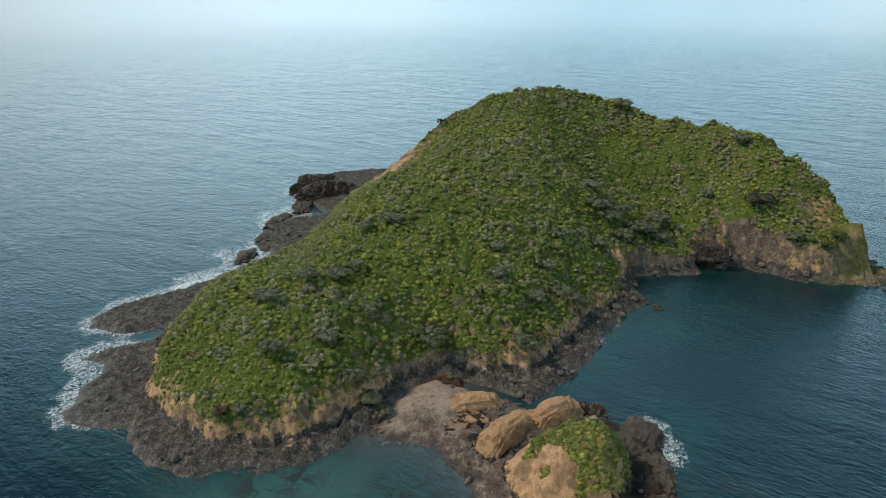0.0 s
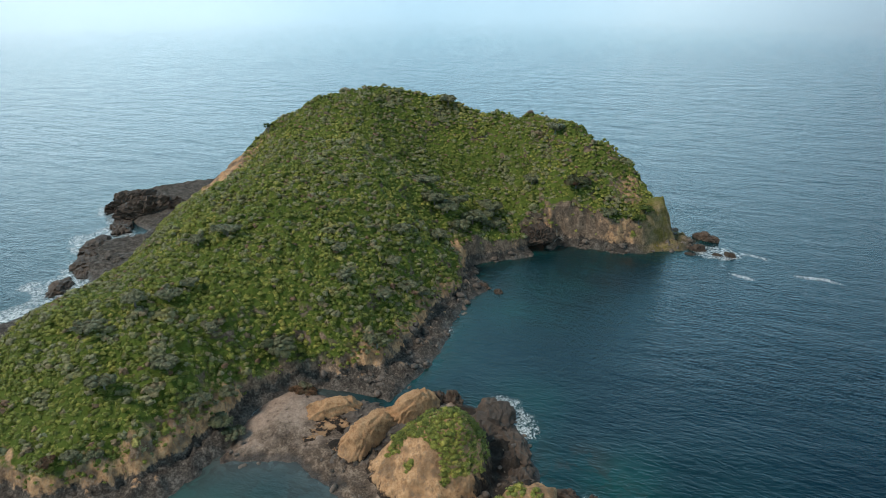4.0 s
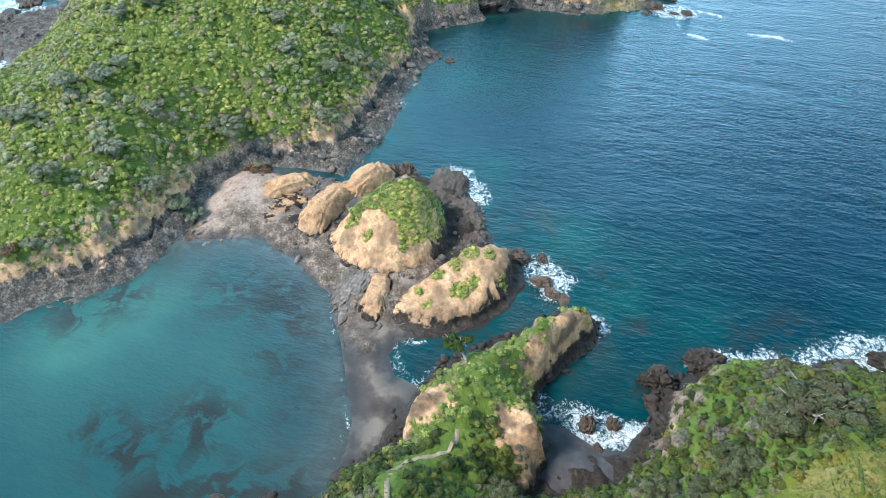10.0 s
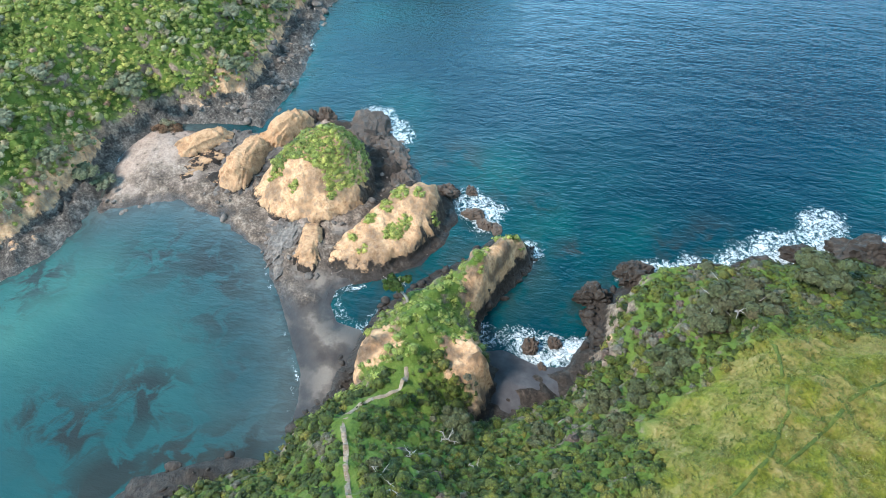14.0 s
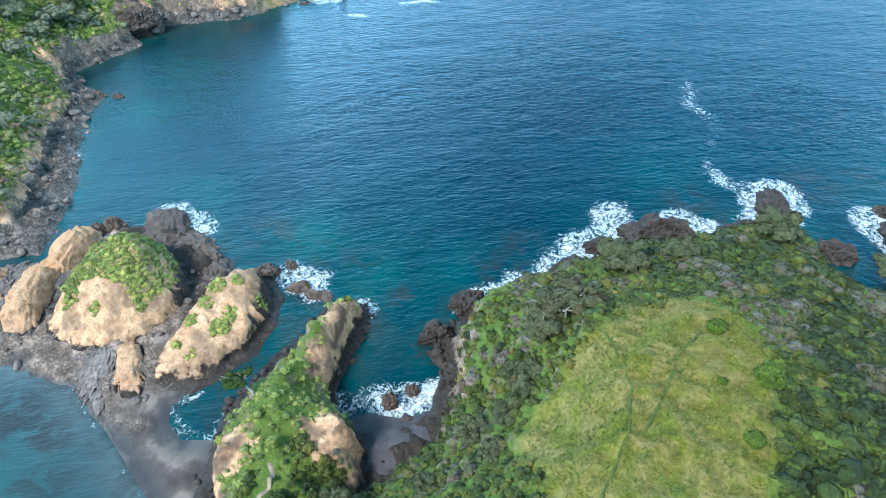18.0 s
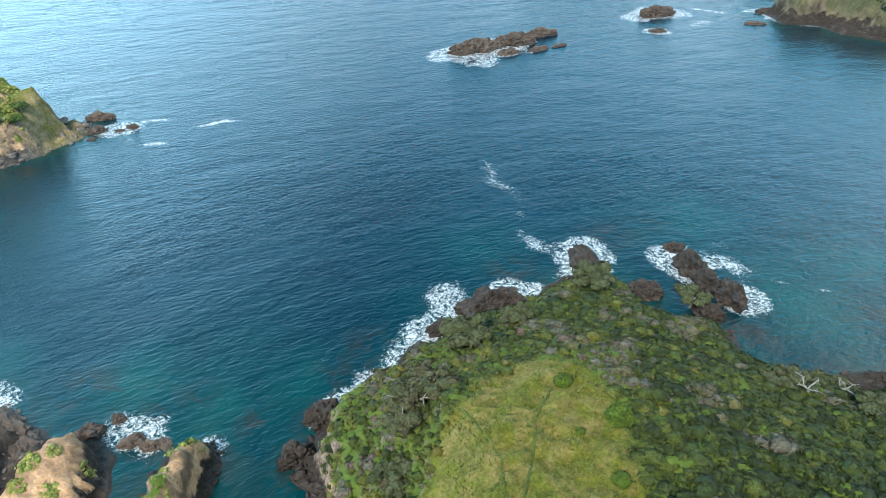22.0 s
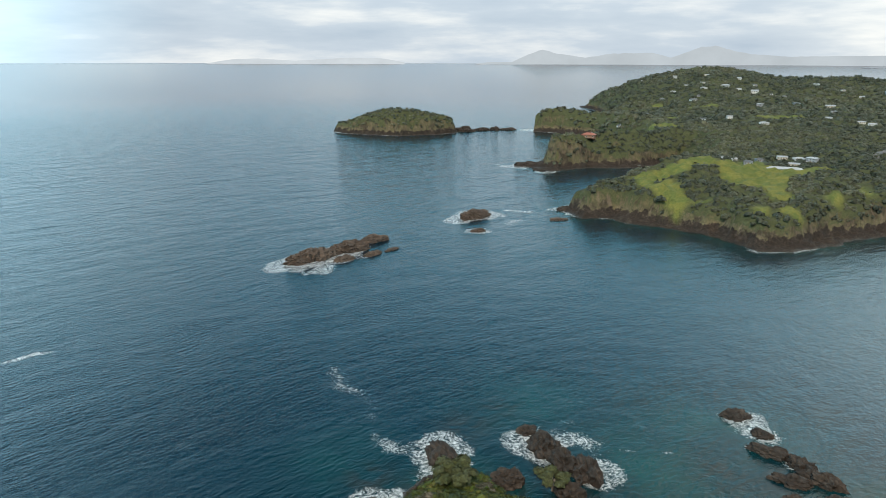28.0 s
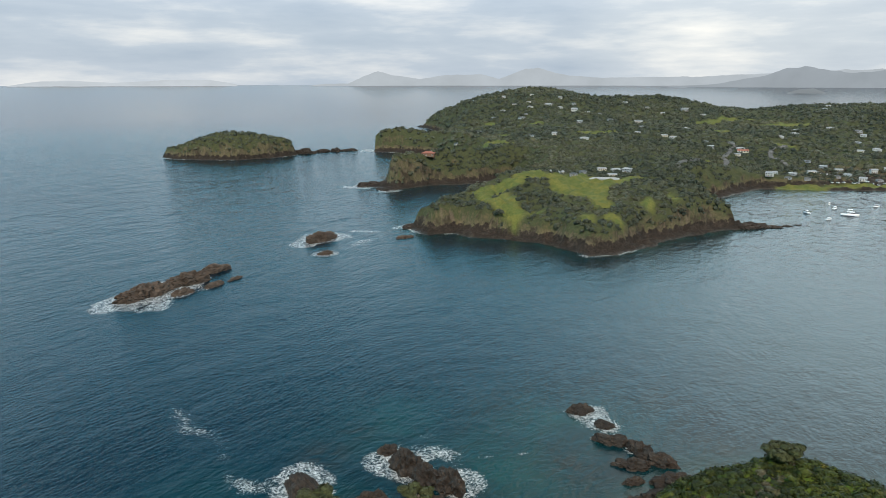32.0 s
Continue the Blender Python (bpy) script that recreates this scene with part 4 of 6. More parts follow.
PADDOCKS = [[(23, 520), (52, 532), (88, 590), (87, 548), (65, 523), (51, 518), (29, 493)], [(29, 493), (50, 506), (56, 485), (60, 465), (54, 460), (42, 470), (30, 483)], [(87, 548), (119, 590), (129, 561), (177, 571), (159, 543), (135, 525), (124, 490), (121, 455), (110, 462), (108, 495), (91, 485), (88, 524)]]


def far_lawn(x, y):
    best = np.full(np.shape(x), -1e3)
    wx, wy = x + 9 * fbm(x, y, 24, 91), y + 9 * fbm(x, y, 24, 95)
    for px, py, a, b, hd in FIELDS:
        c, s = math.cos(radians(hd)), math.sin(radians(hd))
        u, v = (wx - px) * c + (wy - py) * s, -(wx - px) * s + (wy - py) * c
        best = np.maximum(best, (1 - np.hypot(u / a, v / b)) * min(a, b))
    for outline in PADDOCKS:
        best = np.maximum(best, inside(x, y, outline) + 2.4 * fbm(x, y, 12, 97) + 1.0)
    return np.clip(best / 3 + 0.5, 0, 1)


# fresh clay slips: x, y, radius, strength
ISLAND_SLIPS = [(-126, -74, 8, 0.9), (-129, -60, 8, 0.95), (-134, -50, 8, 1.0), (-141, -43, 8, 1.1), (-153, -34, 8, 1.0), (-140, -92, 9, 1.0), (-170, 4, 9, 1.0), (-182, 18, 9, 0.9), (-200, 28, 9, 0.9), (-158, -106, 9, 0.8), (-216, 36, 9, 0.7), (-240, 46, 7, 0.8), (-262, 84, 12, 0.6), (-252, 138, 12, 0.7), (-268, 128, 8, 1.0), (-350, -60, 24, 1.0), (-144, -37, 9, 0.9), (-165, 6, 10, 0.9), (-246, 45, 5, 1), (-384, 19, 8, 1.2), (-135, -82, 12, 0.6), (-147, -101, 12, 0.6), (-262, 72, 10, 0.6), (-252, 118, 12, 0.5), (-190, 22, 14, 0.6), (-290, 135, 20, 0.7)]
HEAD_SLIPS = [(-68.5, 14.5, 6, 1.1), (-58.5, 28.5, 7, 1.1), (-67, 7, 4, 1), (-74, 38, 4.5, 1.2), (-79.5, 46.5, 7.5, 1.0), (-52, 55, 4, 0.4), (-50, 28, 3, 0.6)]
ar = np.arange
ground_sheet("ground_island", island_height, ar(-440, -111, 1.1), ar(-150, 177, 1.1), island_mat, "steep scrub-covered island with clay bluffs and dark rock shore", "island", lawn=lambda x, y: np.clip(blobs(x, y, [(-254, 138, 12, 1.4), (-262, 150, 10, 1.2)]) - 0.3, 0, 1), slip=lambda x, y: blobs(x, y, ISLAND_SLIPS))
ground_sheet("ground_headland", head_height, ar(-100, 152, 0.95), ar(-130, 192, 0.95), head_mat, "grassy headland with clay bluffs above a rocky shore", "headland", lawn=head_lawn, slip=lambda x, y: blobs(x, y, HEAD_SLIPS))
ground_sheet("ground_isthmus", isthmus_height, ar(-172, -48, 0.6), ar(-36, 52, 0.6), sand_mat, "dark sand and rock flat between two shores", "beach", -0.8)
fx = np.concatenate([ar(-110, 470, 3.0), np.geomspace(472, 1910, 110)])
fy = np.concatenate([ar(390, 830, 3.0), np.geomspace(833, 1960, 130)])
ground_sheet("ground_peninsula", far_height, fx, fy, far_mat, "wooded peninsula with green pasture and a bay beach", "peninsula", -3, lawn=far_lawn)
ground_sheet("ground_offshore_island", isle_height, ar(-430, -214, 2.5), ar(930, 1061, 2.5), far_mat, "scrub-topped rocky island ringed with surf", "island", -2, lawn=lambda x, y: 0.0 * x)
ground_sheet("ground_islet_1", islet_a_height, ar(-160, -98, 0.45), ar(-4, 42, 0.45), islet_mat, "bare orange clay islet with a green scrub cap", "islet", -0.6)
ground_sheet("ground_islet_2", islet_b_height, ar(-120, -86, 0.45), ar(6, 50, 0.45), islet_mat, "bare clay islet with patches of green scrub", "islet", -0.6)


def cove_height(x, y):
    d = inside(x, y, [(-66, 34), (-63, 39), (-58, 43), (-55, 49), (-52, 50), (-48, 46), (-46, 40), (-49, 31), (-54, 27), (-60, 31)]) + 0.8 * fbm(x, y, 5, 350)
    return np.minimum(d * 0.32, 2.3 + 0.1 * d)


dark_sand_mat = plain("damp_dark_sand", [(0.3, (0.035, 0.032, 0.034)), (0.5, (0.06, 0.056, 0.058)), (0.7, (0.10, 0.092, 0.092))], 0.35, 0.85, 0.15, 0.1, 0.15)
ground_sheet("ground_cove_beach", cove_height, ar(-70, -42, 0.5), ar(24, 54, 0.5), dark_sand_mat, "dark damp sand beach in a narrow cove", "beach", -0.5)


def ico(sub):
    bm = bmesh.new()
    bmesh.ops.create_icosphere(bm, subdivisions=sub, radius=1)
    v = np.array([w.co[:] for w in bm.verts])
    f = np.array([[w.index for w in p.verts] for p in bm.faces])
    bm.free()
    return v, f


def rock_mesh(name, ln, wd, ht, seed, sub=4, round_=0.5):
    """A craggy rock with its widest part at the waterline."""
    bm = bmesh.new()
    bmesh.ops.create_icosphere(bm, subdivisions=sub, radius=1)
    r = random.Random(seed)
    off = Vector((r.uniform(0, 50), r.uniform(0, 50), r.uniform(0, 50)))
    flat = Vector((ln, wd, ht)) / max(ln, wd)
    for v in bm.verts:
        p = v.co.normalized()
        q = Vector((p.x * flat.x, p.y * flat.y, p.z * flat.z)) * 2.2 + off
        k = 1 + round_ * (0.5 * noise.noise(q * 1.1) + 0.6 * (0.36 - abs(noise.noise(q * 2.6))) + 0.3 * (0.3 - abs(noise.noise(q * 6.0))) + 0.12 * noise.noise(q * 15.0))
        v.co = Vector((p.x * ln / 2 * k, p.y * wd / 2 * k, (p.z * k if p.z > 0 else p.z * 0.4) * ht))
    me = bpy.data.meshes.new(name)
    bm.to_mesh(me)
    bm.free()
    return me


for kind_rocks, mat_r, lab, grp in ((ROCKS, brown_rock_mat, "dark brown wet sea rock awash beside the islets", "rocks off the islets"), (ROCKS_N, rock_mat, "dark craggy shore rock below the headland in surf", "headland rocks"), (ROCKS_S, rock_mat, "low dark rock ledge in shallow water", "southern ledges"), (REEF, brown_rock_mat, "brown reef rock ringed with white surf", "reef rocks"), (ISLET_E, brown_rock_mat, "small brown rock off the island point", "point rocks"), (WEST, brown_rock_mat, "craggy brown rock on the surf-beaten island shore", "outer shore rocks"), (CHAIN, rock_mat, "dark craggy rock off the distant headland", "distant rocks")):
    for i, (x, y, ln, wd, ht, hd) in enumerate(kind_rocks):
        ob = part("sea_rock", rock_mesh("sea_rock", ln, wd, ht, int(x * 7 + y), 5 if ln > 20 and kind_rocks is not CHAIN else 4, 0.75 if kind_rocks is ROCKS else 0.8), mat_r)
        ob.matrix_basis = pose(x, y, -0.3, 0, 0, hd)
        tagged(ob, lab, "rock", grp)

def loaf_mesh(name, ln, wd, ht, seed):
    """A smooth weathered hump, steep-sided and longer than wide, its lower sides undercut a little."""
    v, f = ico(5)
    p = np.sign(v) * np.abs(v) ** 0.62
    p[:, 0] *= 1 - 0.12 * np.maximum(v[:, 2], 0)
    p[:, 1] *= 1 - 0.22 * np.maximum(v[:, 2], 0)
    q = v * [ln, wd, ht] / 4.0
    k = 1 + 0.16 * fbm(q[:, 0] + 0.8 * q[:, 2], q[:, 1] - q[:, 2], 1.3, seed) + 0.20 * (ridged(q[:, 0] - q[:, 2], q[:, 1] + q[:, 2], 0.9, seed + 3, 3) - 0.6)
    k = k * (1 + 0.16 * np.clip(0.45 - v[:, 2], 0, 0.45) / 0.45)
    return mesh_np(name, np.c_[p[:, 0] * ln / 2 * k, p[:, 1] * wd / 2 * k, np.where(p[:, 2] > 0, p[:, 2] * k, p[:, 2] * 0.3) * ht], f)


for x, y, z, ln, wd, ht, hd, tilt in ((-151.5, -6.5, 0.4, 14.5, 7.0, 4.6, 106, 3), (-139.5, 2.6, -0.4, 19, 8.6, 6.6, 141, 5), (-147.0, 14.0, -0.6, 16, 7.4, 7.0, 125, -5), (-144.5, -8.5, -0.3, 15, 9, 2.3, 118, 0), (-136.5, -6.5, -0.3, 12, 7, 1.5, 30, 0), (-105.6, 10.4, -0.4, 15, 6.0, 3.9, 158, 6)):
    ob = part("clay_boulder", loaf_mesh("clay_boulder", ln, wd, ht, int(-x)), boulder_mat)
    ob.matrix_basis = pose(x, y, z, 0, tilt, hd)
    tagged(ob, "smooth rounded orange clay boulder on the rock flat", "boulder", "clay boulders")

for x, y, ln, wd, ht, hd in ((-141, 6, 30, 13, 2.6, 130), (-148, -3, 20, 12, 1.7, 105), (-112, 7, 22, 10, 1.8, 150)):
    ob = part("rock_ledge", rock_mesh("rock_ledge", ln, wd, ht, int(-x), 5, 0.8), flat_rock_mat)
    ob.matrix_basis = pose(x, y, 0.2, 0, 0, hd)
    tagged(ob, "broken brown rock ledge under the clay boulders", "rock", "ledges on the rock flat")

ob = part("rock_bridge", rock_mesh("rock_bridge", 14, 9, 5.5, 71, 5, 0.6), brown_rock_mat)
ob.matrix_basis = pose(-259.5, 83.6, 5.0, 0, 0, 84)
tagged(ob, "weathered brown rock roof over a dark sea cave", "rock")

# ---------- plants ----------
def bush_shape(seed, leaves, sub=1, leaf=0.26, squat=0.8, lobes=5):
    """One shrub of unit radius: a knobbly core with leaf sprays standing off it. Returns vertices, triangles."""
    r = np.random.RandomState(seed)
    v, f = ico(sub)
    knobs = r.normal(size=(lobes, 3))
    knobs[:, 2] = np.abs(knobs[:, 2]) * 0.8
    knobs /= np.linalg.norm(knobs, axis=1)[:, None]

    def swell(d):
        return 0.72 + 0.33 * np.max(np.exp(-((d[:, None] - knobs[None]) ** 2).sum(2) / 0.35), axis=1)
    core = v * (swell(v) * 0.86)[:, None] * [1, 1, squat]
    f = f[v[f][:, :, 2].max(1) > -0.1]
    used = np.unique(f)
    core, f = core[used], np.searchsorted(used, f)
    d = r.normal(size=(leaves, 3))
    d[:, 2] = np.abs(d[:, 2]) - 0.15
    d /= np.linalg.norm(d, axis=1)[:, None]
    c = d * (swell(d) * r.uniform(0.86, 1.06, leaves))[:, None] * [1, 1, squat]
    a = np.cross(d, r.normal(size=(leaves, 3)))
    a /= np.linalg.norm(a, axis=1)[:, None]
    b = np.cross(d, a) + d * r.uniform(-0.4, 0.5, (leaves, 1))
    s = leaf * r.uniform(0.6, 1.25, (leaves, 1))
    quad = np.stack([c - a * s * 0.6, c - b * s, c + a * s * 0.6 + d * s * 0.25, c + b * s], 1).reshape(-1, 3)
    i = len(core) + np.arange(leaves)[:, None] * 4
    tri = np.concatenate([i + [0, 1, 2], i + [0, 2, 3]])
    return np.concatenate([core, quad]), np.concatenate([f, tri])


def plant_stuff(name, xyz, size, tint, shapes, material, label, category, seed=0, tall=None, smooth=True):
    """Many shrubs in one mesh."""
    r = np.random.RandomState(seed)
    V, F, T, at = [], [], [], 0
    which = r.randint(0, len(shapes), len(xyz))
    turn = r.uniform(0, 2 * np.pi, len(xyz))
    tall = np.ones(len(xyz)) if tall is None else tall
    for k, (sv, sf) in enumerate(shapes):
        m = which == k
        if not m.any():
            continue
        c, s, z = np.cos(turn[m])[:, None], np.sin(turn[m])[:, None], size[m][:, None]
        x = (sv[:, 0] * c - sv[:, 1] * s) * z + xyz[m, 0:1]
        y = (sv[:, 0] * s + sv[:, 1] * c) * z + xyz[m, 1:2]
        h = sv[:, 2] * z * tall[m][:, None] + xyz[m, 2:3]
        n = m.sum()
        V.append(np.stack([x, y, h], 2).reshape(-1, 3))
        F.append((sf[None] + at + (np.arange(n) * len(sv))[:, None, None]).reshape(-1, 3))
        T.append(np.repeat(tint[m], len(sv)))
        at += n * len(sv)
    ob = part(name, mesh_np(name, np.concatenate(V), np.concatenate(F), smooth=smooth, attrs={"tint": np.concatenate(T)}), material)
    return tagged(ob, label, category, kind="stuff")


def strew(box, gap, seed):
    """Jittered places over a rectangle."""
    r = np.random.RandomState(seed)
    x, y = np.meshgrid(np.arange(box[0], box[1], gap), np.arange(box[2], box[3], gap))
    x[1::2] += gap / 2
    return x.ravel() + r.uniform(-0.42, 0.42, x.size) * gap, y.ravel() + r.uniform(-0.42, 0.42, x.size) * gap, r


SHAPES = [bush_shape(k, 16, 1, 0.34, lobes=7) for k in range(14)]
FINE = [bush_shape(40 + k, 24, 1, 0.25, lobes=7) for k in range(14)]
COARSE = [bush_shape(80 + k, 3, 1, 0.5, 0.85) for k in range(6)]


def tube(points, radii, sides=6):
    """A tapering limb along points. Returns vertices, quads."""
    P = np.array(points, float)
    T = np.gradient(P, axis=0)
    T /= np.linalg.norm(T, axis=1)[:, None] + 1e-9
    A = np.cross(T, [0.31, 0.17, 0.93])
    A /= np.linalg.norm(A, axis=1)[:, None] + 1e-9
    B = np.cross(T, A)
    ang = np.arange(sides) * 2 * np.pi / sides
    v = (P[:, None] + np.array(radii)[:, None, None] * (A[:, None] * np.cos(ang)[None, :, None] + B[:, None] * np.sin(ang)[None, :, None])).reshape(-1, 3)
    i = np.arange(len(P) - 1)[:, None] * sides + np.arange(sides)[None]
    j = np.arange(len(P) - 1)[:, None] * sides + (np.arange(sides)[None] + 1) % sides
    return v, np.stack([i, j, j + sides, i + sides], -1).reshape(-1, 4)


def gather(pieces):
    V, F, at = [], [], 0
    for v, f in pieces:
        V.append(v)
        F.append(np.asarray(f) + at)
        at += len(v)
    return np.concatenate(V), np.concatenate(F)


def limbs(seed, height, spread, boughs, lean=(0, 0), girth=0.28, twigs=2, sag=0.0):
    """Trunk, boughs and twigs of a spreading coastal tree of that height. Returns the tubes and the bough tips."""
    r = np.random.RandomState(seed)
    fork = np.array([lean[0] * 0.35, lean[1] * 0.35, height * 0.34])
    out = [tube([(0, 0, -0.6), fork * [0.4, 0.4, 0.5], fork], [girth, girth * 0.8, girth * 0.6])]
    tips = []
    for k in range(boughs):
        a = 2 * np.pi * k / boughs + r.uniform(-0.4, 0.4)
        d = np.array([math.cos(a), math.sin(a)]) * spread * r.uniform(0.55, 1.0)
        end = np.array([d[0] + lean[0], d[1] + lean[1], height * r.uniform(0.62, 0.98) - sag])
        m1 = fork + (end - fork) * 0.35 + np.r_[r.normal(0, 0.12, 2) * spread, 0.10 * height]
        m2 = fork + (end - fork) * 0.7 + np.r_[r.normal(0, 0.12, 2) * spread, 0.06 * height]
        out.append(tube([fork, m1, m2, end], [girth * 0.5, girth * 0.34, girth * 0.22, girth * 0.08], 5))
        tips += [end, m2]
        for _ in range(twigs):
            b = m2 + np.r_[r.normal(0, 0.28, 2) * spread, r.uniform(0.02, 0.25) * height]
            out.append(tube([m1 if r.rand() < 0.5 else m2, (m2 + b) / 2 + r.normal(0, 0.05, 3) * spread, b], [girth * 0.22, girth * 0.14, girth * 0.05], 4))
            tips.append(b)
    return out, tips


bark_mat = plain("grey_bark", [(0.3, (0.10, 0.085, 0.07)), (0.5, (0.20, 0.18, 0.155)), (0.7, (0.34, 0.31, 0.28))], 3.0, 0.9, 0.4, 0.05)
dead_mat = plain("bleached_dead_wood", [(0.3, (0.16, 0.145, 0.125)), (0.5, (0.27, 0.25, 0.225)), (0.7, (0.38, 0.36, 0.33))], 3.0, 0.9, 0.4, 0.05)
CROWN = [(0.0, (0.0216, 0.042, 0.0039)), (0.3, (0.041, 0.0692, 0.0053)), (0.5, (0.0483, 0.0617, 0.0148)), (0.7, (0.0652, 0.0741, 0.0281)), (0.85, (0.0844, 0.0914, 0.0412)), (1.0, (0.0556, 0.0247, 0.0093))]
crown_mat = leaf_material("tree_crown_leaves", CROWN)
island_crown_mat = leaf_material("island_crown_leaves", [(0.0, (0.04, 0.065, 0.012)), (0.3, (0.085, 0.12, 0.022)), (0.55, (0.11, 0.13, 0.05)), (0.7, (0.145, 0.155, 0.082)), (0.86, (0.20, 0.205, 0.125)), (1.0, (0.14, 0.075, 0.04))])


def tree_meshes(seed, height, spread, boughs, leafy, tint, lean=(0, 0), lobe=0.36, leaves=54, wood=None, twigs=2, foliage=None):
    """The two meshes of a tree: its wood, and its crown of many clumps with gaps between."""
    r = np.random.RandomState(seed + 900)
    pieces, tips = limbs(seed, height, spread, boughs, lean, 0.05 * height + 0.05, twigs)
    v, q = gather(pieces)
    trunk = mesh_np("trunk", v, quads=q)
    trunk.materials.append(wood or bark_mat)
    clumps, tints = [], []
    for t in tips:
        if r.rand() > leafy:
            continue
        sv, sf = bush_shape(seed * 31 + len(clumps), leaves, 1, 0.34, 0.75)
        size = spread * lobe * r.uniform(0.7, 1.25)
        clumps.append((sv * size + t, sf))
        tints.append(np.full(len(sv), np.clip(tint + r.normal(0, 0.06), 0, 1)))
    crown = None
    if clumps:
        v, f = gather(clumps)
        crown = mesh_np("crown", v, f, attrs={"tint": np.concatenate(tints)})
        crown.materials.append(foliage or crown_mat)
    return trunk, crown


def tree(name, meshes, m, label, category, group):
    """One tree as a thing: trunk and crown."""
    base = empty(name, m)
    tagged(base, label, category, group)
    part("trunk", meshes[0], None, base)
    if meshes[1]:
        part("crown", meshes[1], None, base)
    return base


# the island
x, y, r = strew((-425, -118, -125, 165), 1.45, 11)
z = island_height(x, y)
slope_here = np.hypot(island_height(x + 1.5, y) - island_height(x - 1.5, y), island_height(x, y + 1.5) - island_height(x, y - 1.5)) / 3
df = inside(x, y, ISLAND_FOOT)
bare = blobs(x, y, [(-254, 138, 13, 1.0), (-262, 152, 12, 1.0), (-350, -66, 20, 1.0), (-335, -75, 14, 1.0), (-366, -58, 14, 1), (-144, -37, 5, 0.9), (-165, 6, 7, 0.9), (-246, 45, 3, 1), (-384, 19, 6.5, 1), (-135, -82, 5, 0.7), (-147, -101, 5, 0.7)])
ok = (df > 0.8 + 1.8 * fbm(x, y, 9, 61)) & (z > 3.9 + 2.0 * fbm(x, y, 9, 60)) & (slope_here < 2.2 + 0.9 * fbm(x, y, 9, 62)) & (bare < 0.55 + 0.25 * fbm(x, y, 4, 59))
x, y, z = x[ok], y[ok], z[ok]
patch = fbm(x, y, 26, 63)
tint = np.clip(0.30 + 0.22 * patch + 0.14 * fbm(x, y, 7, 52) + r.normal(0, 0.07, len(x)), 0.02, 0.62)
odd = r.uniform(0, 1, len(x)) - 0.06 - 0.42 * fbm(x, y, 8, 58)
high = np.clip((z - 16) / 26, 0, 1)
tint = np.where(odd < 0.07 + 0.06 * high, r.uniform(0.68, 0.9, len(x)), np.where(odd < 0.11 + 0.14 * high, r.uniform(0.9, 1.0, len(x)), tint))
size = 0.82 + 0.6 * r.uniform(0, 1, len(x)) ** 2 + np.where(odd < 0.10, 0.35, 0.0)
clump = np.clip(fbm(x, y, 6.5, 54, 2) * 2.2 - 0.45, 0, 1) * np.clip((z - 5) / 6, 0, 1)
size = size * np.where(z < 7, 0.75, 1.0) * (1 + 0.30 * clump)
grey_clump = (clump > 0.35) & (fbm(x, y, 19, 53) + 0.5 * blobs(x, y, [(-268, 50, 26, 1), (-150, -60, 30, 0.7)]) > 0.12)
tint = np.where(grey_clump, np.clip(0.78 + 0.25 * fbm(x, y, 5, 51) + r.normal(0, 0.05, len(x)), 0.66, 0.94), tint)
z = z + 0.8 * clump + 0.5 * fbm(x, y, 11, 50)
plant_stuff("island_scrub", np.c_[x, y, z - 0.12 * size], size, tint, SHAPES, leaf_mat, "dense green and grey-green coastal scrub cloaking the island", "scrub", 12, r.uniform(0.6, 1.15, len(x)))

# broken rock along the shores
def chunk(seed):
    v, f = ico(2)
    q = np.random.RandomState(seed)
    n1 = q.normal(size=(9, 3))
    n1 /= np.linalg.norm(n1, axis=1)[:, None]
    cut = q.uniform(0.45, 0.85, 9)
    d = v @ n1.T
    k = np.min(np.where(d > 0.05, cut[None] / np.maximum(d, 0.05), 9.0), axis=1)
    return v * np.minimum(k, 1.0)[:, None] * [1.0, 0.72, 0.62], f


CHUNKS = [chunk(k) for k in range(8)]


def shore_rubble(height, coast, foot, box, gap, seed, where, low, high, label, limit=5.0, stone=rock_mat):
    x, y, r = strew(box, gap, seed)
    dc, df, z = inside(x, y, coast), inside(x, y, foot), height(x, y)
    ok = (dc > -2.5) & (df < 1.2) & (z > -0.9) & (z < limit) & where(x, y) & (r.uniform(0, 1, len(x)) < 0.38 + 0.6 * fbm(x, y, 6, seed + 2))
    x, y, z = x[ok], y[ok], z[ok]
    size = low + (high - low) * r.uniform(0, 1, len(x)) ** 4
    plant_stuff("shore_rocks", np.c_[x, y, z + 0.1 * size], size, r.uniform(0, 1, len(x)), CHUNKS, stone, label, "rocks", seed, smooth=False)


shore_rubble(island_height, ISLAND_COAST, ISLAND_FOOT, (-365, -115, -145, 165), 1.7, 141, lambda x, y: ((x > -270) | (y < -60)) & (np.hypot(x + 154, y + 20) > 17) & ~((y < -30) & (fbm(x, y, 16, 149) < 0.45)), 0.4, 2.2, "brown broken rock heaped along the island shore", stone=flat_rock_mat)
shore_rubble(head_height, HEAD_COAST, HEAD_FOOT, (-95, 110, -45, 175), 1.25, 143, lambda x, y: inside(x, y, [(-68, 33), (-57, 46), (-53, 50), (-45, 46), (-46, 30), (-56, 26)]) < 0, 0.35, 1.9, "dark broken rock along the foot of the headland")
shore_rubble(isthmus_height, ISTHMUS_COAST, [(0, 0), (1, 0), (0, 1)], (-168, -92, -34, 50), 1.5, 145, lambda x, y: (fbm(x, y, 9, 148) > 0.05) & (np.hypot(x + 154, y + 18) > 19), 0.25, 1.6, "scattered rocks over the tidal flat", 4.0, flat_rock_mat)
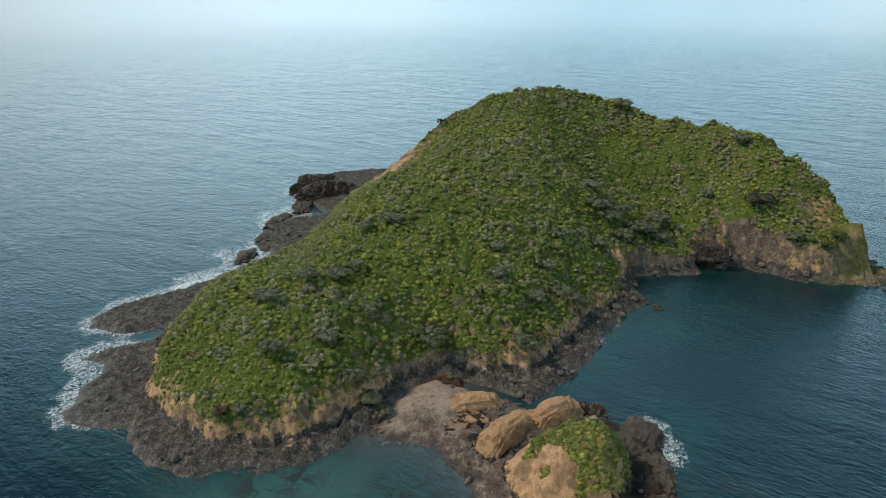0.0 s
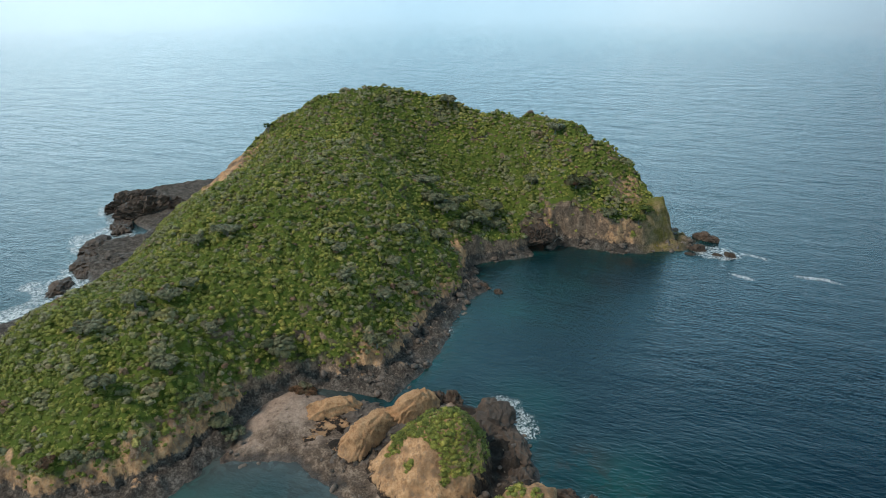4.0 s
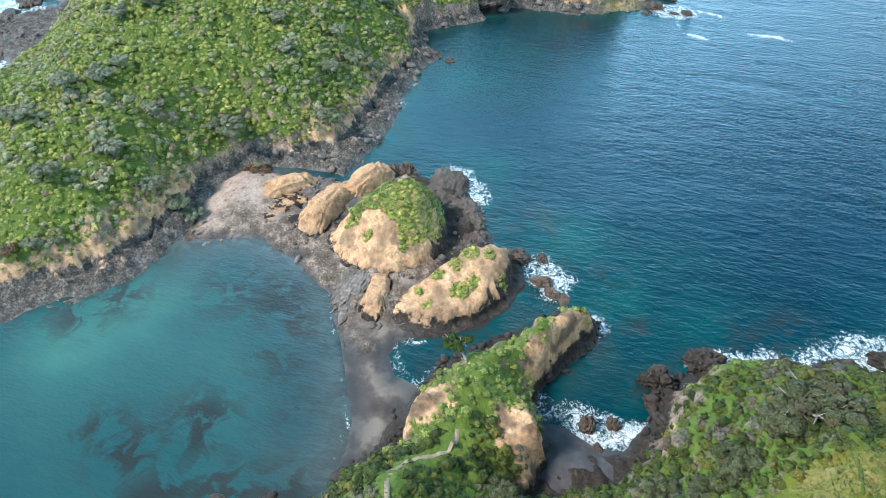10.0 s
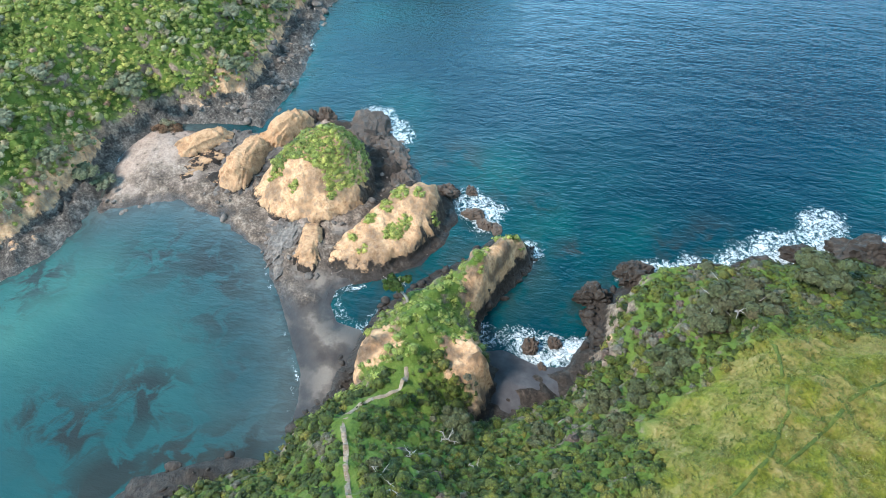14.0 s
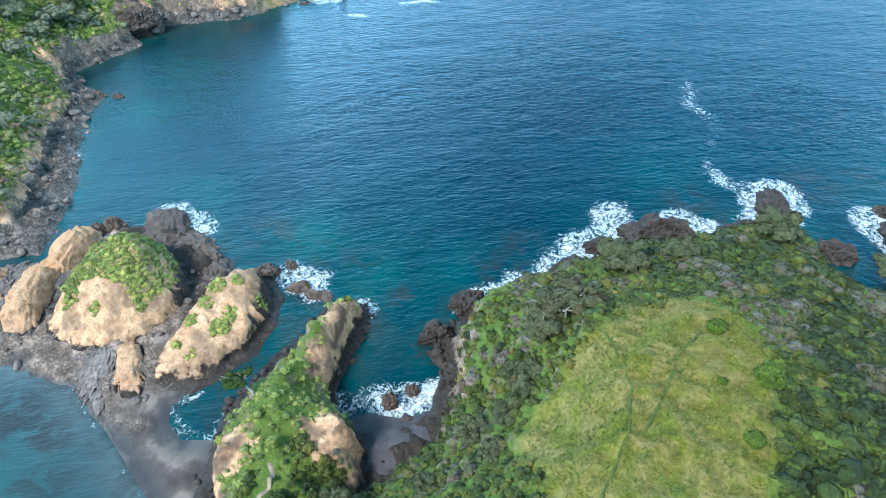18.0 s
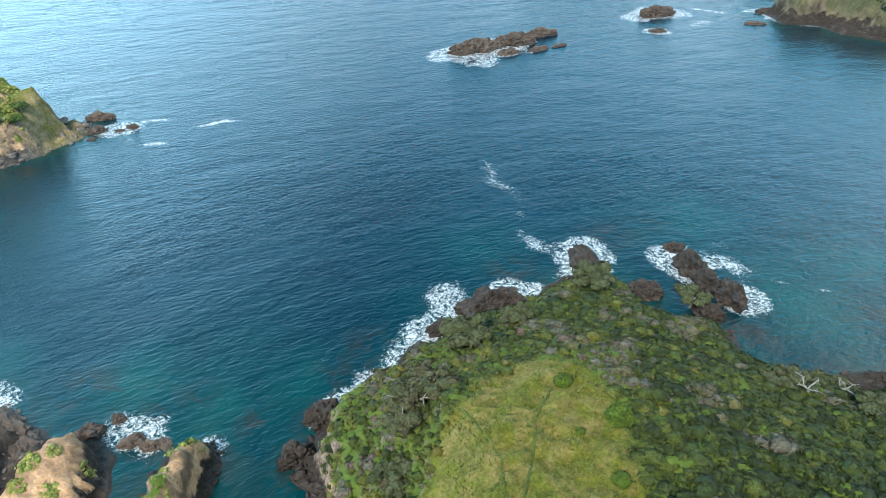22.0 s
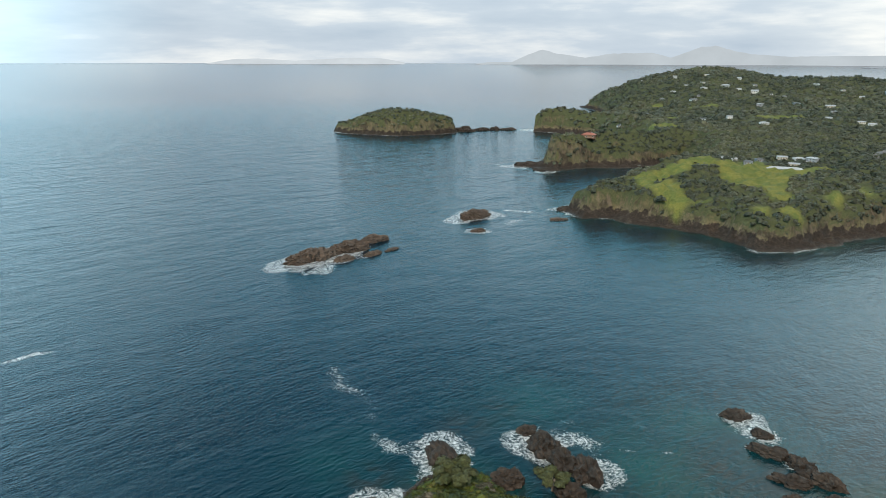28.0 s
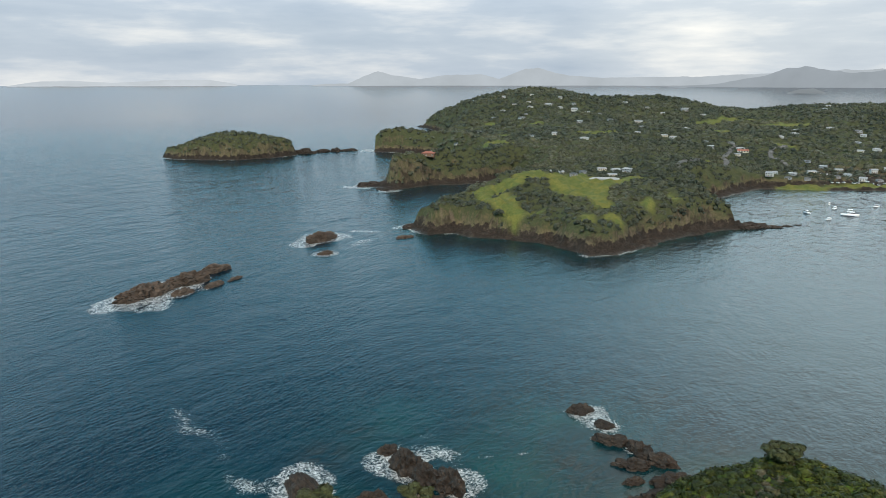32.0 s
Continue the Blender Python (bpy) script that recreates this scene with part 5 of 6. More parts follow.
# grey-crowned trees standing in the island scrub: x, y, crown radius, tint
TREES_A = [(-221, -41, 4.2, 0.8), (-220, -51, 3.4, 0.8), (-211, -3, 3.2, 0.78), (-228, 20, 3.4, 0.78), (-172, -21.5, 5.4, 0.7), (-183, -53, 3.6, 0.8), (-189, -48, 3.0, 0.8), (-181, -62, 3.8, 0.8), (-171, -72, 3.6, 0.78), (-156, -35, 2.6, 0.85), (-157, -49, 3.8, 0.85), (-151, -63, 3.6, 0.78), (-147, -35.5, 3.4, 0.7), (-150, -41, 3.0, 0.8), (-173.5, 7, 4.0, 0.74), (-163.5, -15, 3.6, 1.0), (-173, -39.5, 3.2, 0.86), (-196, -1.5, 3.0, 0.8), (-210, 15.5, 3.2, 0.76), (-200, 19, 3.4, 0.76), (-194, 11, 3.2, 0.76)]
TREES_B = [(-255, 48, 4.6, 0.7), (-264, 59, 5.0, 0.68), (-264, 38, 5.2, 0.72), (-261, 64, 4.6, 0.68), (-205, 25, 3.0, 0.76), (-132.5, -66, 2.2, 0.85), (-133, -60.5, 1.9, 0.85), (-132, -71, 2.0, 1.0), (-146, -32, 2.8, 0.78), (-305, 104, 4.6, 0.82), (-287, 88, 4.2, 0.84), (-278, 36, 5.4, 0.8), (-274, 65, 6.0, 0.7), (-261, 43, 5.0, 0.7), (-260, 54, 5.4, 0.7), (-348, 58, 5.0, 0.82), (-338, 104, 4.0, 0.74), (-257, 114.5, 3.6, 0.7), (-253, 127, 3.2, 0.3), (-257, 132, 3.6, 0.3), (-240, 36, 4.0, 0.76), (-272, 50, 4.6, 0.72)]
forms = {}
for i, (x, y, rad, tn) in enumerate(TREES_A + TREES_B):
    key = (i % 4, round(tn, 1))
    if key not in forms:
        forms[key] = tree_meshes(10 + i, 1.0, 0.85, 8, 1.0, tn, lobe=0.40, leaves=34, foliage=island_crown_mat)
    lab = "spreading pohutukawa with a red-brown crown in the scrub" if tn > 0.95 else "rounded dark green coastal shrub on bare ground" if tn < 0.5 else "spreading grey-green pohutukawa standing above the scrub"
    z = float(island_height(x, y))
    m = pose(x, y, z, 0, 0, i * 67) @ Matrix.Diagonal((rad, rad, rad * 0.85, 1))
    tree("pohutukawa_tree", forms[key], m, lab, "tree", "pohutukawa trees on the island")
tree("pohutukawa_tree", tree_meshes(77, 1.0, 1.0, 7, 0.45, 0.84, wood=dead_mat, twigs=4), pose(-273, 104.6, float(island_height(-273, 104.6))) @ Matrix.Diagonal((5.2, 5.2, 4.6, 1)), "half-bare pohutukawa with bleached white limbs", "tree", "pohutukawa trees on the island")
for x, y, h in ((-357, -38, 5.5), (-352, -46, 4.0)):
    tree("wind_bent_tree", tree_meshes(int(-x), 1.0, 0.42, 4, 0.8, 0.1, lobe=0.36, leaves=40), pose(x, y, float(island_height(x, y)) - 0.2) @ Matrix.Diagonal((h, h, h, 1)), "small dark wind-bent tree on the cliff edge", "tree", "cliff-edge trees")
for x, y, h in ((-151, -25, 4), (-262, 92, 5)):
    tree("dead_tree", tree_meshes(int(-x) + 3, 1.0, 0.8, 5, 0.0, 0.5, wood=dead_mat, twigs=3), pose(x, y, float(island_height(x, y)) - 0.1, 0, 38, 60) @ Matrix.Diagonal((h, h, h, 1)), "bleached leaning dead tree at the shore", "dead tree", "dead trees")

# the headland
x, y, r = strew((-95, 112, -50, 166), 1.42, 21)
z = head_height(x, y)
slope_here = np.hypot(head_height(x + 1, y) - head_height(x - 1, y), head_height(x, y + 1) - head_height(x, y - 1)) / 2
df = inside(x, y, HEAD_FOOT)
PATH_LINE = [(-60.5, 17.5), (-58.4, 16.8), (-56.5, 14.7), (-56.3, 12.1), (-56.4, 9.1), (-54.3, 5.9), (-51.3, 3.7), (-45.7, 3.1), (-42.3, 2.2), (-37.3, 1.4), (-33.7, 1.3), (-30.9, 1.1), (-22, 0), (-12, -3)]


def off_line(x, y, line):
    best = np.full(np.shape(x), 1e9)
    for (ax, ay), (bx, by) in zip(line, line[1:]):
        t = np.clip(((x - ax) * (bx - ax) + (y - ay) * (by - ay)) / ((bx - ax) ** 2 + (by - ay) ** 2), 0, 1)
        best = np.minimum(best, np.hypot(x - ax - t * (bx - ax), y - ay - t * (by - ay)))
    return best


lawn = inside(x, y, GRASS_PATCH)
bare = blobs(x, y, [(-68.5, 14, 4.6, 1.0), (-58.5, 28.5, 5.6, 1.0), (-67, 7, 2.6, 1), (-74, 38, 3.2, 1.0), (-79.5, 46.5, 6.5, 1.0), (-50, 28, 3, 1)])
ok = (df > 0.5 + 0.8 * fbm(x, y, 8, 64)) & (z > 3.0) & (lawn < 1.2 * fbm(x, y, 5, 66) + 2.4 * fbm(x, y, 11, 65)) & (slope_here < 3.4 + fbm(x, y, 6, 63)) & (off_line(x, y, PATH_LINE) > 1.5) & (bare < 0.6 + 0.3 * fbm(x, y, 2.5, 57))
x, y, z, lawn = x[ok], y[ok], z[ok], lawn[ok]
patch = fbm(x, y, 14, 67)
east = np.clip((x + 16) / 20, 0, 1)
spit = np.clip((-58 - x) / 6, 0, 1)
tint = np.clip(0.36 - 0.14 * east + 0.20 * spit + 0.18 * patch + r.normal(0, 0.12, len(x)), 0.02, 0.64)
odd = 0.25 + 0.4 * r.uniform(0, 1, len(x)) - 0.85 * fbm(x, y, 7, 56, 2) + 0.3 * spit + 0.12 * east
tint = np.where(odd < 0.085, r.uniform(0.68, 0.84, len(x)), np.where(odd < 0.10, 0.95, tint))
size = (0.74 + 1.05 * r.uniform(0, 1, len(x)) ** 1.6) * (1 - 0.25 * spit) * (1 + 0.30 * np.maximum(east, np.clip((y - 86) / 14, 0, 1)))
seen = (np.hypot(x, y) > 22) & (x < 110) & ((y > 4) | (x < -12))
low = spit > 0.5
for name, keep, shp, leaf, lab in (("headland_scrub", seen & ~low, FINE, head_leaf_mat, "dense dark green coastal scrub on the headland slopes"), ("spit_scrub", low, FINE, leaf_mat, "low bright green heath matting the narrow spit"), ("hilltop_scrub", ~seen, COARSE, head_leaf_mat, "dense dark green scrub on the hilltop")):
    far_off = name == "hilltop_scrub"
    k = np.nonzero(keep)[0][:: 2 if far_off else 1]
    plant_stuff(name, np.c_[x, y, z - 0.12 * size][k], size[k] * (1.5 if far_off else 1), np.where(low[k], np.clip(tint[k] - 0.30, 0, 0.46), tint[k]), shp, leaf, lab, "scrub", 22, r.uniform(0.6, 1.1, len(k)) * np.where(low[k], 0.7, 1.0))

# scrub caps of the islets
x, y, r = strew((-150, -90, 2, 45), 0.62, 25)
CAP_A = [(-126, 5.5), (-129.5, 7.5), (-136, 13), (-139, 20), (-138, 28), (-131, 33), (-123, 31), (-117.5, 27), (-114, 22), (-113.5, 17.5), (-118.6, 17.4), (-123.6, 14), (-126.5, 11.5), (-125, 9)]
ca = np.maximum(inside(x, y, CAP_A), 0.9 - np.hypot(x + 119.5, y - 10.5)) + 1.1 * fbm(x, y, 4, 81)
cb = blobs(x, y, [(-98.6, 28.4, 2.7, 1), (-99.6, 31, 2.0, 1), (-107.5, 33, 2.2, 1), (-105.5, 29, 1.9, 1), (-104, 24.5, 1.6, 1), (-101.5, 19.5, 1.3, 1), (-97.6, 20.5, 1.2, 1), (-100, 39, 1.9, 1), (-105, 37, 1.5, 1), (-107, 10.8, 1.2, 1)]) - 0.5 + 0.25 * fbm(x, y, 2.5, 82)
za, zb = islet_a_height(x, y), islet_b_height(x, y)
ok = ((ca > 0) & (za > 4)) | ((cb > 0) & (np.maximum(za, zb) > 2.5))
x, y, z = x[ok], y[ok], np.maximum(za, zb)[ok]
plant_stuff("islet_scrub", np.c_[x, y, z - 0.1], (0.45 + 0.75 * r.uniform(0, 1, len(x)) ** 2) * (1 + 0.35 * fbm(x, y, 5, 80)), np.clip(0.32 + 0.3 * fbm(x, y, 5, 79) + r.normal(0, 0.10, len(x)), 0.05, 0.8), FINE, leaf_mat, "low bright green scrub capping the clay islets", "scrub", 26, r.uniform(0.6, 1.0, len(x)))

# lawn tufts
x, y, r = strew((-40, 6, 26, 94), 0.55, 27)
ok = (inside(x, y, GRASS_PATCH) > 0.5 * fbm(x, y, 4, 83))
x, y = x[ok], y[ok]


def tuft(seed):
    q = np.random.RandomState(seed)
    V, F = [], []
    for k in range(7):
        a = q.uniform(0, 6.28)
        b, w, h = np.array([math.cos(a), math.sin(a), 0]), np.array([-math.sin(a), math.cos(a), 0]) * 0.10, q.uniform(0.5, 1.0)
        V += [b * 0.15 - w, b * 0.15 + w, b * q.uniform(0.5, 1.0) + [0, 0, h]]
        F.append([3 * k, 3 * k + 1, 3 * k + 2])
    return np.array(V), np.array(F)


turf_mat = leaf_material("rank_grass", [(0.0, (0.05, 0.075, 0.010)), (0.35, (0.11, 0.128, 0.018)), (0.6, (0.165, 0.17, 0.032)), (1.0, (0.205, 0.185, 0.055))], depth=0.15)
plant_stuff("grass", np.c_[x, y, head_height(x, y) - 0.05], r.uniform(0.35, 0.8, len(x)), np.clip(0.45 + 0.45 * fbm(x, y, 7, 84) + r.normal(0, 0.2, len(x)), 0, 1), [tuft(k) for k in range(6)], turf_mat, "long yellow-green grass on the hilltop clearing", "grass", 28, r.uniform(0.4, 0.8, len(x)))

# bright round bushes and trees of the headland
bright_mat = leaf_material("bright_bush_leaves", [(0.0, (0.035, 0.06, 0.004)), (0.5, (0.065, 0.10, 0.006)), (1.0, (0.11, 0.14, 0.012))])
bright = tree_meshes(301, 1.0, 0.34, 7, 1.0, 0.5, lobe=1.5, leaves=150, foliage=bright_mat)
for x, y, rad in ((-19.6, 78, 2.0), (-9.1, 72, 2.6), (-5.5, 61, 1.7), (-13.5, 68, 0.9)):
    tree("round_bush", bright, pose(x, y, float(head_height(x, y)) - 0.2, 0, 0, x * 50) @ Matrix.Diagonal((rad, rad, rad * 0.95, 1)), "bright green round bush at the edge of the grass", "bush", "bushes by the clearing")
HEAD_TREES = [(-38.7, 55, 3.4, 0.72), (-43, 66, 4.6, 0.84), (-37, 49, 2.8, 0.78), (-47, 96, 5.0, 0.72), (-33, 41.6, 2.4, 0.8), (-45, 21, 2.6, 0.8), (-38, 32, 2.0, 0.8), (-30, 135, 5.2, 0.72), (-40, 108, 3.4, 0.72), (-41, 72, 3.4, 0.76), (-46, 78, 3.4, 0.8), (-48.5, 22, 2.4, 0.78), (18, 120, 3.4, 0.76), (24, 121, 3.0, 0.74), (28, 128, 3.2, 0.7), (14, 112, 3.0, 0.76), (30, 112, 3.2, 0.7), (-7, 151, 4.0, 0.74), (-40, 45, 2.6, 0.8), (-40, 5.5, 1.4, 0.8), (88, 150, 4.5, 0.72)]
for i, (x, y, rad, tn) in enumerate(HEAD_TREES):
    key = (i % 3, round(tn, 1), "h")
    if key not in forms:
        forms[key] = tree_meshes(60 + i, 1.0, 0.95, 8, 0.97, tn, lobe=0.36, leaves=80)
    z = max(float(head_height(x, y)), 1.8)
    tree("pohutukawa_tree", forms[key], pose(x, y, z - 0.1, 0, 0, i * 71) @ Matrix.Diagonal((rad, rad, rad * 0.8, 1)), "grey-green pohutukawa with a dense rounded crown", "tree", "pohutukawa trees on the headland")
tree("pohutukawa_tree", tree_meshes(88, 1.0, 1.05, 8, 0.35, 0.86, wood=dead_mat, twigs=5, lobe=0.3), pose(-43.5, 70, float(head_height(-43.5, 70)), 0, 0, 30) @ Matrix.Diagonal((5.4, 5.4, 4.4, 1)), "half-dead pohutukawa with bare silver branches", "tree", "pohutukawa trees on the headland")
tree("pohutukawa_tree", tree_meshes(91, 1.0, 0.6, 7, 0.6, 0.3, lean=(-1.0, -0.5), lobe=0.36, leaves=70, wood=dead_mat, twigs=3), pose(-75.5, 23.5, float(head_height(-75.5, 23.5)) - 0.2, 0, 0, 0) @ Matrix.Diagonal((3.8, 3.8, 3.6, 1)), "lone wind-swept pohutukawa leaning over the water", "tree", "pohutukawa trees on the headland")
bare_tree = [tree_meshes(500 + k, 1.0, 0.9, 4, 0.12, 0.85, wood=dead_mat, twigs=3, lobe=0.3) for k in range(3)]
for i, (x, y, h) in enumerate(((-38.6, 5.8, 2.6), (-34, 6.4, 2.4), (-40.8, 11.4, 1.8), (-44, 19, 2.6), (-36, 19, 2.2), (-33, 24, 1.8), (19.4, 112, 4.2), (16, 117, 3.4), (25, 118, 4.0))):
    tree("dead_tree", bare_tree[i % 3], pose(x, y, float(head_height(x, y)) - 0.1, 0, 25, i * 95) @ Matrix.Diagonal((h * 0.8, h * 0.8, h * 0.8, 1)), "bleached dead tree with forked bare branches in the scrub", "dead tree", "dead trees on the headland")


def ribbon(name, line, width, material, height, lift, seed=0):
    """A strip laid over the ground along a line, its edges uneven."""
    P = np.array(line, float)
    d = np.r_[0, np.cumsum(np.hypot(*np.diff(P, axis=0).T))]
    t = np.arange(0, d[-1], 0.35)
    k = np.clip(np.searchsorted(d, t) - 1, 0, len(d) - 2)
    x, y = np.interp(t, d, P[:, 0]), np.interp(t, d, P[:, 1])
    for _ in range(12):
        x[1:-1], y[1:-1] = (x[:-2] + 2 * x[1:-1] + x[2:]) / 4, (y[:-2] + 2 * y[1:-1] + y[2:]) / 4
    tx, ty = np.gradient(x), np.gradient(y)
    n = np.hypot(tx, ty)
    V = []
    for s in (-1, -0.4, 0.4, 1):
        w = width / 2 * s * (1 + 0.35 * fbm(t, t * 0 + s * 9, 1.6, seed))
        px, py = x - ty / n * w, y + tx / n * w
        V.append(np.c_[px, py, np.maximum(height(px, py), height(x, y) - 0.1) + lift * (1 if abs(s) < 0.5 else 0.2)])
    V = np.stack(V, 1).reshape(-1, 3)
    i = np.arange(len(t) - 1)[:, None] * 4 + np.arange(3)[None]
    return part(name, mesh_np(name, V, quads=np.stack([i, i + 4, i + 5, i + 1], -1).reshape(-1, 4)), material), (x, y)


gravel_mat = plain("pale_gravel", [(0.3, (0.12, 0.085, 0.055)), (0.5, (0.21, 0.16, 0.11)), (0.7, (0.30, 0.24, 0.175))], 2.5, 0.95, 0.4, 0.06)
trod_mat = plain("trodden_grass", [(0.3, (0.028, 0.045, 0.008)), (0.5, (0.06, 0.08, 0.014)), (0.7, (0.11, 0.12, 0.026))], 1.6, 0.95, 0.4, 0.06)
walkway, (wx, wy) = ribbon("path", PATH_LINE, 0.8, gravel_mat, head_height, 0.22, 3)
tagged(walkway, "narrow pale gravel footpath winding through the scrub", "path", kind="structure")
timber_mat = plain("weathered_timber", [(0.3, (0.10, 0.08, 0.06)), (0.5, (0.19, 0.16, 0.125)), (0.7, (0.29, 0.25, 0.21))], 4.0, 0.9, 0.3, 0.03)
bm = bmesh.new()
bmesh.ops.create_cube(bm, size=1)
bmesh.ops.scale(bm, vec=(0.10, 0.7, 0.10), verts=bm.verts)
bmesh.ops.bevel(bm, geom=list(bm.edges), offset=0.02, segments=1)
step_me = bpy.data.meshes.new("step")
bm.to_mesh(step_me)
bm.free()
step_me.materials.append(timber_mat)
for i in range(0, len(wx) - 2, 2):
    if -52 < wx[i] < -16:
        s = new("step", step_me)
        s.parent = walkway
        s.matrix_basis = pose(wx[i], wy[i], float(head_height(wx[i], wy[i])) + 0.2, 0, 0, math.degrees(math.atan2(wy[i + 1] - wy[i], wx[i + 1] - wx[i])))
for line in ([(-36, 67.5), (-30, 64.5), (-26, 61), (-22, 58), (-20, 54), (-17.8, 51), (-16, 45), (-14, 38), (-10, 30)], [(-21, 76), (-20.5, 67.5), (-18.4, 61.5), (-17, 56), (-16, 51)]):
    track, _ = ribbon("path", line, 0.5, trod_mat, head_height, 0.16, 7)
    tagged(track, "faint trodden track through long grass", "path", kind="structure")

# far shore
x, y, r = strew((-100, 470, 405, 860), 3.4, 31)
x2, y2, r2 = strew((-100, 1350, 405, 1900), 8.0, 33)
far_part = (x2 > 472) | (y2 > 862)
x, y = np.r_[x, x2[far_part]], np.r_[y, y2[far_part]]
wide = np.r_[np.zeros(len(x) - far_part.sum()), np.ones(far_part.sum())]
z = far_height(x, y)
beach_strip = (x > 300) & (inside(x, y, FAR_COAST) < 26)
ok = (z > 5.5 + 5 * fbm(x, y, 18, 72)) & (inside(x, y, FAR_FOOT) > 2) & (far_lawn(x, y) < 0.35) & ~beach_strip & (r.uniform(0, 1, len(x)) < np.where(wide, 0.92, 0.86 + 1.0 * fbm(x, y, 22, 68)))
x, y, z, wide = x[ok], y[ok], z[ok], wide[ok]
size = np.where(wide, 3.0 + 3.8 * r.uniform(0, 1, len(x)) ** 2, 1.5 + 2.6 * r.uniform(0, 1, len(x)) ** 2)
tint = np.clip(0.40 + 0.55 * fbm(x, y, 55, 69) + 0.2 * fbm(x, y, 12, 66) + r.normal(0, 0.08, len(x)), 0, 1)
plant_stuff("far_bush", np.c_[x, y, z - 0.4], size, tint, COARSE, far_leaf_mat, "dark native bush over the distant hills", "bush", 32)
x, y, r = strew((-420, -220, 935, 1055), 5.0, 35)
z = isle_height(x, y)
ok = (z > 11 + 6 * fbm(x, y, 20, 70))
x, y, z = x[ok], y[ok], z[ok]
plant_stuff("far_bush", np.c_[x, y, z - 0.4], r.uniform(2.0, 4.0, len(x)), np.clip(0.45 + r.normal(0, 0.2, len(x)), 0, 1), COARSE, far_leaf_mat, "wind-clipped bush on the offshore island", "bush", 36)

# ---------- buildings on the far shore ----------
def paint(name, colour, rough=0.7, wear=0.12, scale=0.8, metal=0.0):
    """Painted or coated surface with faint weathering."""
    m, n, l, bsdf = nodes_of(name, rough, 0.35)
    p = place(n)
    f = noise_node(n, l, scale, 6, 0.6, p)
    low = tuple(c * (1 - 2 * wear) for c in colour)
    l.new(ramp_node(n, l, f, [(0.3, low), (0.6, colour)]), bsdf.inputs["Base Color"])
    bsdf.inputs["Metallic"].default_value = metal
    return m


WHITE, CREAM, GREY_WALL, BROWN = paint("white_weatherboard", (0.50, 0.50, 0.48)), paint("cream_plaster", (0.62, 0.56, 0.46)), paint("grey_cladding", (0.30, 0.31, 0.32)), paint("brown_timber_cladding", (0.20, 0.11, 0.07))
ROOF_PALE, ROOF_GREY, ROOF_DARK, ROOF_RED = paint("pale_metal_roof", (0.36, 0.375, 0.39), 0.5), paint("grey_metal_roof", (0.33, 0.35, 0.37), 0.5), paint("dark_metal_roof", (0.10, 0.11, 0.12), 0.5), paint("rust_red_roof", (0.33, 0.13, 0.09), 0.6)
PANE = paint("dark_window_glass", (0.03, 0.04, 0.05), 0.08, 0.1)
TRIM = paint("white_trim", (0.75, 0.75, 0.73))
DECK = paint("timber_deck", (0.24, 0.19, 0.14))


def box_bm(w, d, h, x=0.0, y=0.0, z=0.0, bevel=0.03):
    bm = bmesh.new()
    bmesh.ops.create_cube(bm, size=1)
    bmesh.ops.scale(bm, vec=(w, d, h), verts=bm.verts)
    bmesh.ops.translate(bm, vec=(x, y, z + h / 2), verts=bm.verts)
    if bevel:
        bmesh.ops.bevel(bm, geom=list(bm.edges), offset=bevel, segments=1)
    return bm


def roof_bm(w, d, h, z, kind, eave=0.6):
    """A roof with thickness: gable, hip or a single slope."""
    bm = bmesh.new()
    a, b = w / 2 + eave, d / 2 + eave
    if kind == "mono":
        low, top = [(-a, -b, z), (a, -b, z), (a, b, z), (-a, b, z)], [(-a, -b, z + 0.25), (a, -b, z + 0.25), (a, b, z + 0.25 + h * 0.5), (-a, b, z + 0.25 + h * 0.5)]
    else:
        k = a - 0.02 if kind == "gable" else max(a - b, 0.3)
        low, top = [(-a, -b, z), (a, -b, z), (a, b, z), (-a, b, z)], [(-k, -0.05, z + h), (k, -0.05, z + h), (k, 0.05, z + h), (-k, 0.05, z + h)]
    v = [bm.verts.new(c) for c in low + top]
    for f in ((3, 2, 1, 0), (4, 5, 6, 7), (0, 1, 5, 4), (1, 2, 6, 5), (2, 3, 7, 6), (3, 0, 4, 7)):
        bm.faces.new([v[i] for i in f])
    return bm


